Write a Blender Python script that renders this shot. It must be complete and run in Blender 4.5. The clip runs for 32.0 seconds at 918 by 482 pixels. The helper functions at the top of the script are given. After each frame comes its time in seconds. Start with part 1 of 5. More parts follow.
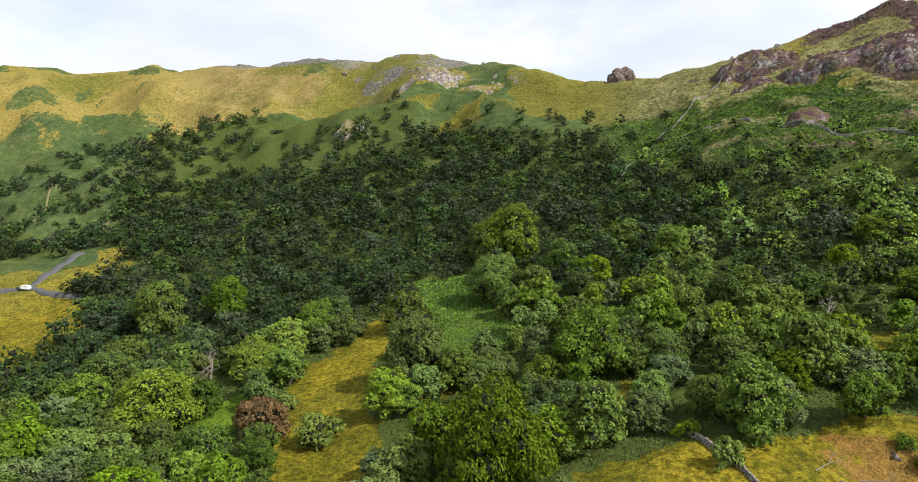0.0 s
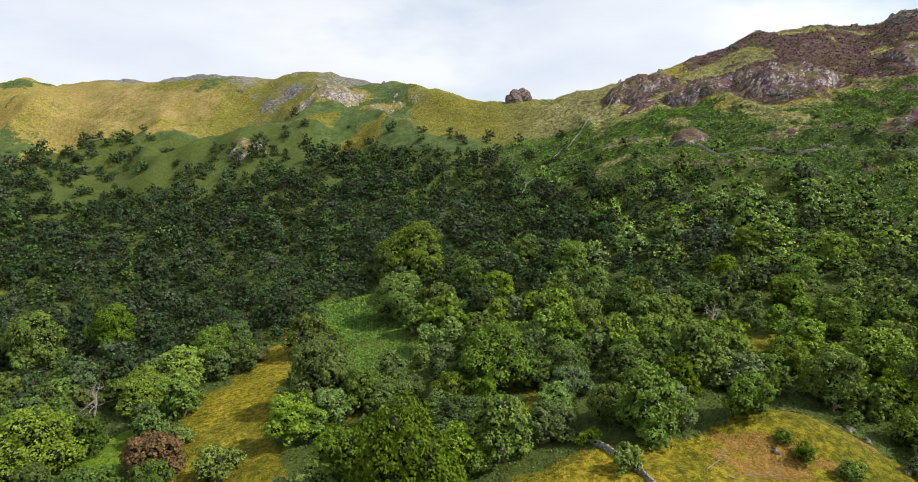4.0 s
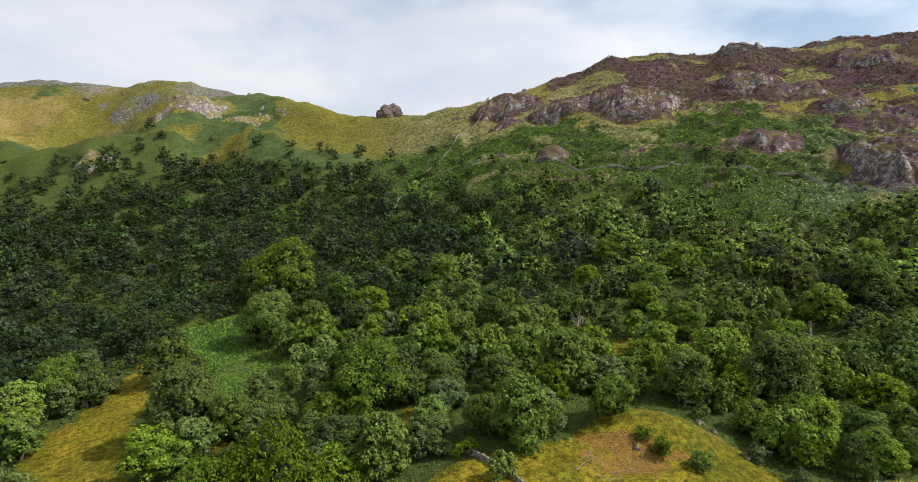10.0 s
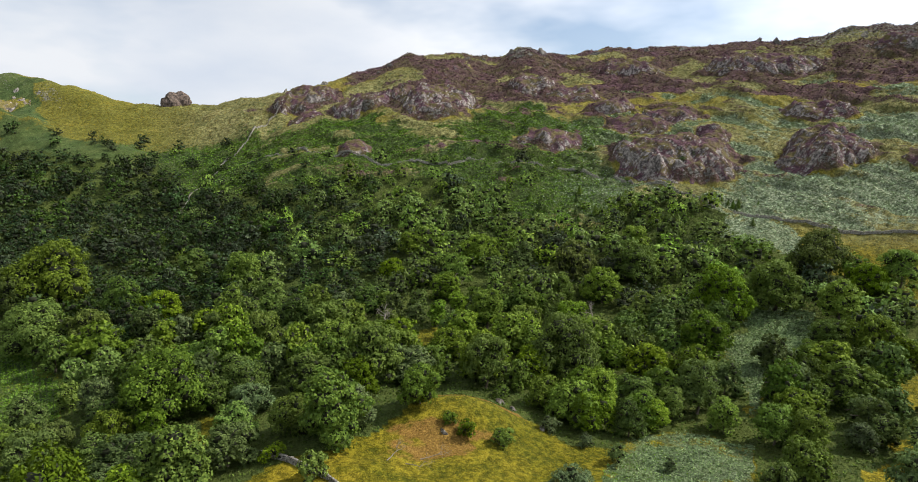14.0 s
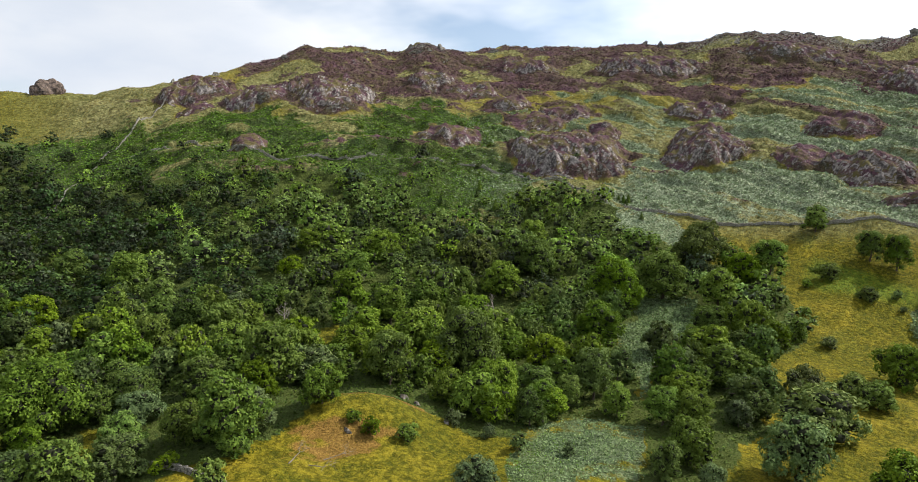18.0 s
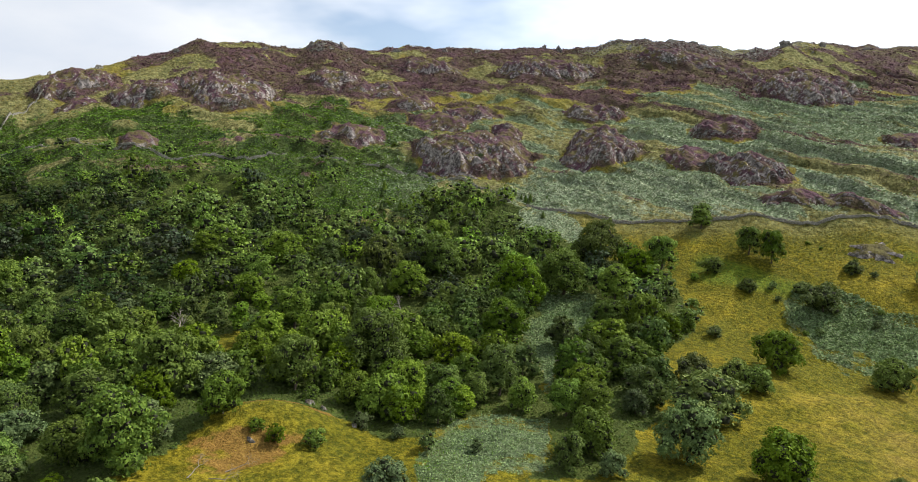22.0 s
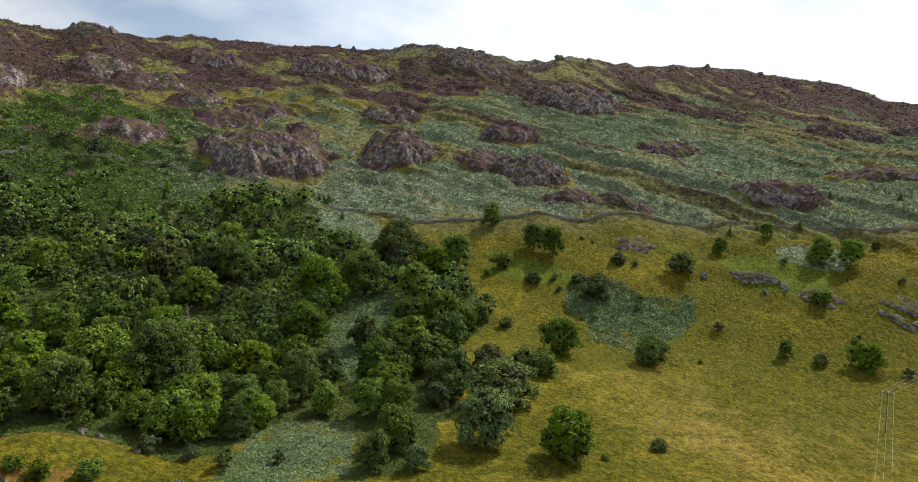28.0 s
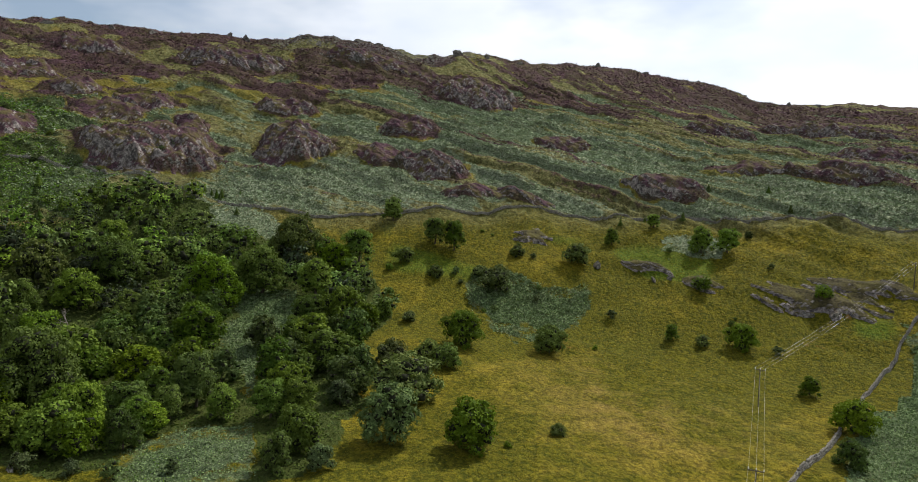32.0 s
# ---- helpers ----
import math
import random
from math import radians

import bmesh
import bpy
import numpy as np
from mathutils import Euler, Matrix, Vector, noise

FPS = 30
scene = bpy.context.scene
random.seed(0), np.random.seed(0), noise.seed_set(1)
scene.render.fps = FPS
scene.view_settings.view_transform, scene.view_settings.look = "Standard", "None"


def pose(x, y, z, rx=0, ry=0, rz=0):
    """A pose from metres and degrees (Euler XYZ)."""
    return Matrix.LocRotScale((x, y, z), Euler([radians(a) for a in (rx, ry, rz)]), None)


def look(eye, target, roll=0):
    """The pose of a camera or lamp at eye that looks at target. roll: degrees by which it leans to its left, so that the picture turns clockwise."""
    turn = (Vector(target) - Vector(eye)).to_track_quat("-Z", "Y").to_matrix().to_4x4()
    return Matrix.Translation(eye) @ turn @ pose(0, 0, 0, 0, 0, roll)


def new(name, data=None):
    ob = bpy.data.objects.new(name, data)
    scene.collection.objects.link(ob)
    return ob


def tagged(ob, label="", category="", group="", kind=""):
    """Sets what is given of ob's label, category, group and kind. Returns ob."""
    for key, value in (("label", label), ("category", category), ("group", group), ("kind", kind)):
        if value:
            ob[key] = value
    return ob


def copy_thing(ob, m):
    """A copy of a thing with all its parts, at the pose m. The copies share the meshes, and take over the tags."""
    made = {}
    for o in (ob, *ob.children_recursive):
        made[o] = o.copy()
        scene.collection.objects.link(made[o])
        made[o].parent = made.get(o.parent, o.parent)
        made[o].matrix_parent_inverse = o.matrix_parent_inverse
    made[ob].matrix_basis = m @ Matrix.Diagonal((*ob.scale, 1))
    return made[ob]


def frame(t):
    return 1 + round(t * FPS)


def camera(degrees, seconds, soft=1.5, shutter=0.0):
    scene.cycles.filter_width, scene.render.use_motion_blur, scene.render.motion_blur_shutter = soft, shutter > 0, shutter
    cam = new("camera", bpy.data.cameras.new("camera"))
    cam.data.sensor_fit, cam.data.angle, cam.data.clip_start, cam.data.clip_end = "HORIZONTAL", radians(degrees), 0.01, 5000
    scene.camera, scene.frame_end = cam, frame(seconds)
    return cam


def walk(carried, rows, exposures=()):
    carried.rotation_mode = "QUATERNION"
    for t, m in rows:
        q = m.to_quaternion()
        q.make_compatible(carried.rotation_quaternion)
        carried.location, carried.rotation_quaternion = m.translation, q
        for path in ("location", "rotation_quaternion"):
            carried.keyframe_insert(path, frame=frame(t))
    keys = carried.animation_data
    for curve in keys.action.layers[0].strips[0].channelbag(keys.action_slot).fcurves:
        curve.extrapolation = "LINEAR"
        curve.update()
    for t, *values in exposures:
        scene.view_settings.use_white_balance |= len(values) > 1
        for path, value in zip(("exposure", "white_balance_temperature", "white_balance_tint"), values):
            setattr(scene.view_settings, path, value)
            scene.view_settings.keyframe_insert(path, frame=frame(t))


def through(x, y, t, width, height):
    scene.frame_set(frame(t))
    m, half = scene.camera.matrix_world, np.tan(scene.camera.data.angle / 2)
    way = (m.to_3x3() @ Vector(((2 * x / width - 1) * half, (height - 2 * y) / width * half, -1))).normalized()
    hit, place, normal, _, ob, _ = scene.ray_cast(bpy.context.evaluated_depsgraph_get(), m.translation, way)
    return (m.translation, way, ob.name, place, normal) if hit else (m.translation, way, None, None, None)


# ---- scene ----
# ---- camera: a drone that hangs in one place and pans to its right ----
cam = camera(70.7, 32.0, 0.9)
PATH = [
    (0.0, pose(0, 0, 60, 82.40, -0.23, 0.00)),
    (0.5, pose(0, 0, 60, 82.53, -0.17, -1.21)),
    (1.0, pose(0, 0, 60, 82.70, -0.15, -2.55)),
    (1.5, pose(0, 0, 60, 82.95, -0.18, -3.75)),
    (2.0, pose(0, 0, 60, 83.20, -0.14, -4.95)),
    (2.5, pose(0, 0, 60, 83.48, -0.10, -6.14)),
    (3.0, pose(0, 0, 60, 83.88, -0.05, -7.23)),
    (3.5, pose(0, 0, 60, 84.01, -0.04, -8.00)),
    (5.5, pose(0, 0, 60, 83.96, 0.04, -10.04)),
    (6.0, pose(0, 0, 60, 83.96, 0.06, -10.69)),
    (6.5, pose(0, 0, 60, 84.20, 0.03, -11.27)),
    (7.0, pose(0, 0, 60, 84.55, 0.05, -12.30)),
    (7.5, pose(0, 0, 60, 84.90, 0.02, -14.17)),
    (8.0, pose(0, 0, 60, 85.30, 0.04, -16.20)),
    (8.5, pose(0, 0, 60, 85.38, 0.06, -17.17)),
    (9.0, pose(0, 0, 60, 85.37, 0.02, -17.42)),
    (9.5, pose(0, 0, 60, 85.35, 0.02, -18.23)),
    (10.0, pose(0, 0, 60, 85.35, -0.00, -19.78)),
    (10.5, pose(0, 0, 60, 85.33, 0.01, -21.69)),
    (11.0, pose(0, 0, 60, 85.29, -0.06, -23.10)),
    (11.5, pose(0, 0, 60, 85.28, -0.07, -24.29)),
    (12.0, pose(0, 0, 60, 85.26, -0.10, -25.49)),
    (12.5, pose(0, 0, 60, 85.22, -0.14, -27.45)),
    (13.0, pose(0, 0, 60, 85.16, -0.15, -29.36)),
    (13.5, pose(0, 0, 60, 85.14, -0.14, -30.80)),
    (14.0, pose(0, 0, 60, 84.84, 0.12, -37.00)),
    (14.5, pose(0, 0, 60, 84.79, 0.15, -38.22)),
    (16.5, pose(0, 0, 60, 84.46, 0.21, -42.65)),
    (17.0, pose(0, 0, 60, 84.48, 0.34, -43.78)),
    (17.5, pose(0, 0, 60, 84.45, 0.26, -44.81)),
    (18.0, pose(0, 0, 60, 84.43, 0.08, -45.70)),
    (18.5, pose(0, 0, 60, 84.44, 0.09, -46.74)),
    (19.0, pose(0, 0, 60, 84.50, 0.22, -47.85)),
    (19.5, pose(0, 0, 60, 84.46, 0.12, -48.93)),
    (20.0, pose(0, 0, 60, 84.49, 0.17, -50.02)),
    (20.5, pose(0, 0, 60, 84.47, 0.11, -51.08)),
    (21.0, pose(0, 0, 60, 84.46, 0.12, -52.14)),
    (21.5, pose(0, 0, 60, 84.44, 0.13, -53.09)),
    (22.0, pose(0, 0, 60, 84.42, 0.11, -54.06)),
    (22.5, pose(0, 0, 60, 84.44, 0.14, -55.05)),
    (23.0, pose(0, 0, 60, 84.44, 0.15, -56.11)),
    (23.5, pose(0, 0, 60, 84.46, 0.14, -57.24)),
    (24.0, pose(0, 0, 60, 84.44, 0.12, -58.50)),
    (24.5, pose(0, 0, 60, 84.42, 0.07, -59.80)),
    (25.0, pose(0, 0, 60, 84.43, 0.07, -61.29)),
    (25.5, pose(0, 0, 60, 84.44, 0.07, -63.02)),
    (27.5, pose(0, 0, 60, 84.47, -0.11, -70.19)),
    (28.0, pose(0, 0, 60, 84.46, -0.15, -71.68)),
    (28.5, pose(0, 0, 60, 84.48, -0.14, -73.03)),
    (29.0, pose(0, 0, 60, 84.47, -0.16, -74.36)),
    (29.5, pose(0, 0, 60, 84.47, -0.16, -75.64)),
    (30.0, pose(0, 0, 60, 84.42, -0.17, -76.53)),
    (30.5, pose(0, 0, 60, 84.29, -0.16, -77.24)),
    (31.0, pose(0, 0, 60, 84.19, -0.11, -78.14)),
    (31.5, pose(0, 0, 60, 84.10, -0.16, -79.25)),
    (32.0, pose(0, 0, 60, 83.98, -0.14, -80.42)),
]
EXPOSURES = [(0, 0.26), (6, 0.10), (11, 0.0), (19, 0.12), (25, -0.02), (32, -0.52)]
walk(cam, PATH, EXPOSURES)

# ---- daylight: broken cloud, the sun high on the right ----
SUN_AZ, SUN_EL = 120.0, 46.0
world = bpy.data.worlds.new("sky")
scene.world = world
world.use_nodes = True
wn, wl = world.node_tree.nodes, world.node_tree.links
wn.clear()
sky = wn.new("ShaderNodeTexSky")
sky.sky_type, sky.sun_disc = "NISHITA", False
sky.sun_elevation, sky.sun_rotation = radians(SUN_EL), radians(SUN_AZ)
sky_bg, cloud_bg, sky_mix, sky_out = (wn.new("ShaderNode" + k) for k in ("Background", "Background", "MixShader", "OutputWorld"))
sky_bg.inputs["Strength"].default_value = 0.14
coords, stretch = wn.new("ShaderNodeTexCoord"), wn.new("ShaderNodeMapping")
stretch.inputs["Scale"].default_value = (1.0, 1.0, 2.6)
puffs, puff_ramp, shade, shade_ramp = (wn.new("ShaderNode" + k) for k in ("TexNoise", "ValToRGB", "TexNoise", "ValToRGB"))
puffs.inputs["Scale"].default_value, puffs.inputs["Detail"].default_value, puffs.inputs["Roughness"].default_value = 1.9, 5.0, 0.52
puff_ramp.color_ramp.elements[0].position, puff_ramp.color_ramp.elements[1].position = 0.34, 0.52
puff_ramp.color_ramp.elements[0].color, puff_ramp.color_ramp.elements[1].color = (0.14, 0.14, 0.14, 1), (1, 1, 1, 1)
shade.inputs["Scale"].default_value, shade.inputs["Detail"].default_value = 3.1, 6.0
shade_ramp.color_ramp.elements[0].position, shade_ramp.color_ramp.elements[1].position = 0.3, 0.62
shade_ramp.color_ramp.elements[0].color, shade_ramp.color_ramp.elements[1].color = (0.74, 0.82, 0.95, 1), (0.97, 1.0, 1.05, 1)
cloud_bg.inputs["Strength"].default_value = 0.92
wl.new(coords.outputs["Generated"], stretch.inputs["Vector"])
wl.new(stretch.outputs["Vector"], puffs.inputs["Vector"])
wl.new(stretch.outputs["Vector"], shade.inputs["Vector"])
wl.new(puffs.outputs["Fac"], puff_ramp.inputs["Fac"])
wl.new(shade.outputs["Fac"], shade_ramp.inputs["Fac"])
wl.new(shade_ramp.outputs["Color"], cloud_bg.inputs["Color"])
# clouds are brighter towards the sun
toward, glare = wn.new("ShaderNodeVectorMath"), wn.new("ShaderNodeMapRange")
toward.operation = "DOT_PRODUCT"
toward.inputs[1].default_value = (math.sin(radians(SUN_AZ)) * math.cos(radians(SUN_EL)), math.cos(radians(SUN_AZ)) * math.cos(radians(SUN_EL)), math.sin(radians(SUN_EL)))
glare.interpolation_type = "SMOOTHSTEP"
glare.inputs["From Min"].default_value, glare.inputs["From Max"].default_value = 0.0, 0.95
glare.inputs["To Min"].default_value, glare.inputs["To Max"].default_value = 0.87, 1.75
wl.new(coords.outputs["Generated"], toward.inputs[0])
wl.new(toward.outputs["Value"], glare.inputs["Value"])
# and whiter towards the horizon than overhead
height, thin, both = wn.new("ShaderNodeSeparateXYZ"), wn.new("ShaderNodeMapRange"), wn.new("ShaderNodeMath")
thin.inputs["From Min"].default_value, thin.inputs["From Max"].default_value = 0.2, 0.9
thin.inputs["To Min"].default_value, thin.inputs["To Max"].default_value = 1.0, 0.5
both.operation = "MULTIPLY"
wl.new(coords.outputs["Generated"], height.inputs["Vector"])
wl.new(height.outputs["Z"], thin.inputs["Value"])
wl.new(glare.outputs["Result"], both.inputs[0])
wl.new(thin.outputs["Result"], both.inputs[1])
wl.new(both.outputs["Value"], cloud_bg.inputs["Strength"])
wl.new(sky.outputs["Color"], sky_bg.inputs["Color"])
wl.new(puff_ramp.outputs["Color"], sky_mix.inputs["Fac"])
wl.new(sky_bg.outputs["Background"], sky_mix.inputs[1])
wl.new(cloud_bg.outputs["Background"], sky_mix.inputs[2])
wl.new(sky_mix.outputs["Shader"], sky_out.inputs["Surface"])
sun = new("sun", bpy.data.lights.new("sun", "SUN"))
sun.data.energy, sun.data.angle, sun.data.color = 5.0, radians(0.6), (1.0, 0.95, 0.86)
sx, sy = math.sin(radians(SUN_AZ)) * math.cos(radians(SUN_EL)), math.cos(radians(SUN_AZ)) * math.cos(radians(SUN_EL))
sun.matrix_world = look((0, 0, 300), (-sx * 100, -sy * 100, 300 - 100 * math.sin(radians(SUN_EL))))


# ---- land: one sheet, described by bearing (degrees clockwise from +y) and distance from the origin ----
def smooth(a, b, v):
    t = np.clip((v - a) / (b - a), 0, 1)
    return t * t * (3 - 2 * t)


def lattice(i, j, seed):
    h = (i * 374761393 + j * 668265263 + seed * 974634777) & 0x7FFFFFFF
    h = ((h ^ (h >> 13)) * 1274126177) & 0x7FFFFFFF
    return ((h ^ (h >> 16)) & 0xFFFF) / 65535.0


def value_noise(x, y, seed=0):
    xi, yi = np.floor(x).astype(np.int64), np.floor(y).astype(np.int64)
    fx, fy = x - xi, y - yi
    fx, fy = fx * fx * (3 - 2 * fx), fy * fy * (3 - 2 * fy)
    top = lattice(xi, yi, seed) * (1 - fx) + lattice(xi + 1, yi, seed) * fx
    low = lattice(xi, yi + 1, seed) * (1 - fx) + lattice(xi + 1, yi + 1, seed) * fx
    return (top * (1 - fy) + low * fy) * 2 - 1


def cells(x, y, size, seed=0):
    """A random height for each block of jointed rock."""
    return lattice(np.floor(x / size).astype(np.int64), np.floor(y / size).astype(np.int64), seed)


def fbm(x, y, scale, octaves=4, seed=0, gain=0.5):
    total, amp, f = 0.0, 1.0, 1.0 / scale
    for k in range(octaves):
        total = total + amp * value_noise(x * f + 17.3 * k, y * f - 9.1 * k, seed + k)
        amp, f = amp * gain, f * 2.03
    return total


# bearing, height at 130 m, 200 m, 300 m, slope angle seen at 400 m, distance of the ridge
PROFILE = np.array([
    (-60, -4, -8, -12, -8.5, 1000), (-48, -4, -12, -18, -10.0, 1000), (-36, -4, -12, -17, -10.0, 1000), (-24, -5, -8, -7, -7.4, 950),
    (-12, -3, -2, 4, -5.2, 800), (0, 3, 5, 15, -2.8, 700), (12, 10, 13, 26, -1.2, 600), (24, 14, 16, 46, 3.0, 560),
    (36, 12, 17, 49, 4.1, 600), (50, 9, 14, 45, 3.6, 620), (65, 8, 12, 44, 3.1, 620),
])
PROFILE_2 = np.array([
    (77, 7, 10, 42, 2.5, 640), (89, 5, 4, 37, 1.7, 760), (101, 2, 1, 31, 0.2, 900), (113, 0, -2, 24, -0.5, 1000),
    (126, 0, -2, 16, -1.6, 1000), (150, 2, 0, 4, -6.0, 1100), (210, 4, 0, 0, -7.5, 1200), (270, 4, -2, -6, -8.5, 1200),
])
# bearing and height angle of the skyline as seen from the origin at 60 m
RIDGE = np.array([
    (-60, 5.8), (-34.5, 5.9), (-31.8, 6.1), (-30, 5.9), (-27.3, 6.1), (-24.8, 6.5), (-22.7, 6.1), (-20, 6.7), (-15, 7.3), (-11.2, 7.8),
    (-8.2, 7.5), (-4.8, 8.2), (0.8, 7.8), (4.8, 7.4), (7.8, 6.7), (11.3, 6.2), (16.4, 6.4), (20.1, 7.3), (25, 8.5), (28.8, 9.5),
    (30.5, 10.1), (32.2, 10.8), (34, 11.0), (37.5, 10.9), (40.2, 10.7), (42.6, 11.45), (45.6, 10.95), (49.7, 11.1),
])
RIDGE_2 = np.array([
    (53, 10.85), (56.7, 10.85), (60.5, 10.95), (64, 10.75), (67.8, 11.4), (70, 11.15), (72.5, 10.9), (75.7, 10.1), (79, 9.8),
    (81.8, 10.15), (85.8, 9.4), (92.5, 8.75), (99, 7.45), (101.7, 6.95), (103.8, 6.0), (109.1, 5.2), (111, 5.2), (115, 4.7),
    (130, 4.2), (150, 3.0), (210, 2.0), (270, 3.0),
])
ALL_PROFILE, ALL_RIDGE = np.vstack([PROFILE, PROFILE_2]), np.vstack([RIDGE, RIDGE_2])
EYE_Z = 60.0


def spline(table, col, az):
    """Smooth periodic interpolation of a column by bearing."""
    xs, ys = table[:, 0], table[:, col]
    xs = np.concatenate([xs[-2:] - 360, xs, xs[:2] + 360])
    ys = np.concatenate([ys[-2:], ys, ys[:2]])
    m = np.gradient(ys, xs)
    i = np.clip(np.searchsorted(xs, az) - 1, 0, len(xs) - 2)
    h = xs[i + 1] - xs[i]
    t = (az - xs[i]) / h
    return ((2 * t**3 - 3 * t**2 + 1) * ys[i] + (t**3 - 2 * t**2 + t) * h * m[i]
            + (-2 * t**3 + 3 * t**2) * ys[i + 1] + (t**3 - t**2) * h * m[i + 1])


# crags, heather banks and knolls: bearing, distance, half width, half depth, height
CRAGS = [
    (55.7, 366, 31, 28, 9), (52.1, 419, 21, 12, 3.6), (58.2, 401, 8, 8, 2.6), (66.5, 377, 20, 25, 8), (74.1, 361, 16, 12, 3.9),
    (78.2, 352, 19, 17, 7), (81.5, 316, 13, 5, 1.7), (86.2, 320, 13, 7, 2.1), (34.8, 458, 31, 31, 8), (28.7, 465, 23, 16, 5),
    (23.9, 503, 27, 22, 6.8), (27.9, 382, 9, 11, 3.3), (23.8, 465, 11, 10, 3), (44.8, 387, 19, 13, 4.2), (43.4, 494, 18, 17, 5.4),
    (46.8, 476, 19, 12, 3.9),
]
CRAGS_2 = [
    (50.1, 452, 16, 12, 3.7), (55.2, 433, 18, 10, 3.1), (51.9, 546, 25, 11, 3.6), (62.0, 542, 39, 22, 7.1), (65.8, 443, 20, 15, 4.8),
    (76.1, 413, 17, 16, 4.9), (82.0, 517, 35, 32, 9), (74.1, 560, 46, 12, 3.6), (-2.5, 626, 34, 19, 6.1), (2.0, 601, 16, 8, 2.6),
    (-9.6, 533, 12, 11, 3.5), (97.8, 349, 19, 13, 4.2), (89.4, 424, 17, 10, 3.2), (102.1, 535, 22, 14, 4.4), (109.3, 645, 47, 20, 6.3),
    (113.1, 478, 26, 15, 4.7), (104.4, 400, 20, 10, 3.3), (111.0, 397, 25, 12, 3.9),
]
KNOLLS = [
    (86.7, 285, 8, 6, 2.28), (97.0, 269, 9, 3, 2), (101.3, 263, 6, 5, 2.04), (109.9, 262, 18, 7, 2.76), (113.0, 275, 17, 5, 2),
    (90.0, 207, 7, 6, 2.4), (36.0, 127, 15, 9, 5.5), (-24.0, 820, 60, 70, 14), (-30.0, 640, 60, 60, 10), (-9.5, 560, 16, 22, 5),
]


def bump(az, r, crag):
    a, d, w, depth, _ = crag
    u = np.radians((az - a + 180) % 360 - 180) * d / w
    v = (r - d) / depth
    return u, v


def flow(az, r):
    """Distance up the slope, along banks that slant downhill towards the east."""
    return r + 0.45 * 420 * np.radians(np.maximum(0, az - 58))


def terraces(az, r):
    """Rocky steps that run along the slope."""
    return fbm(np.radians(az) * r / 1.8, flow(az, r), 12, 4, 51, 0.6)


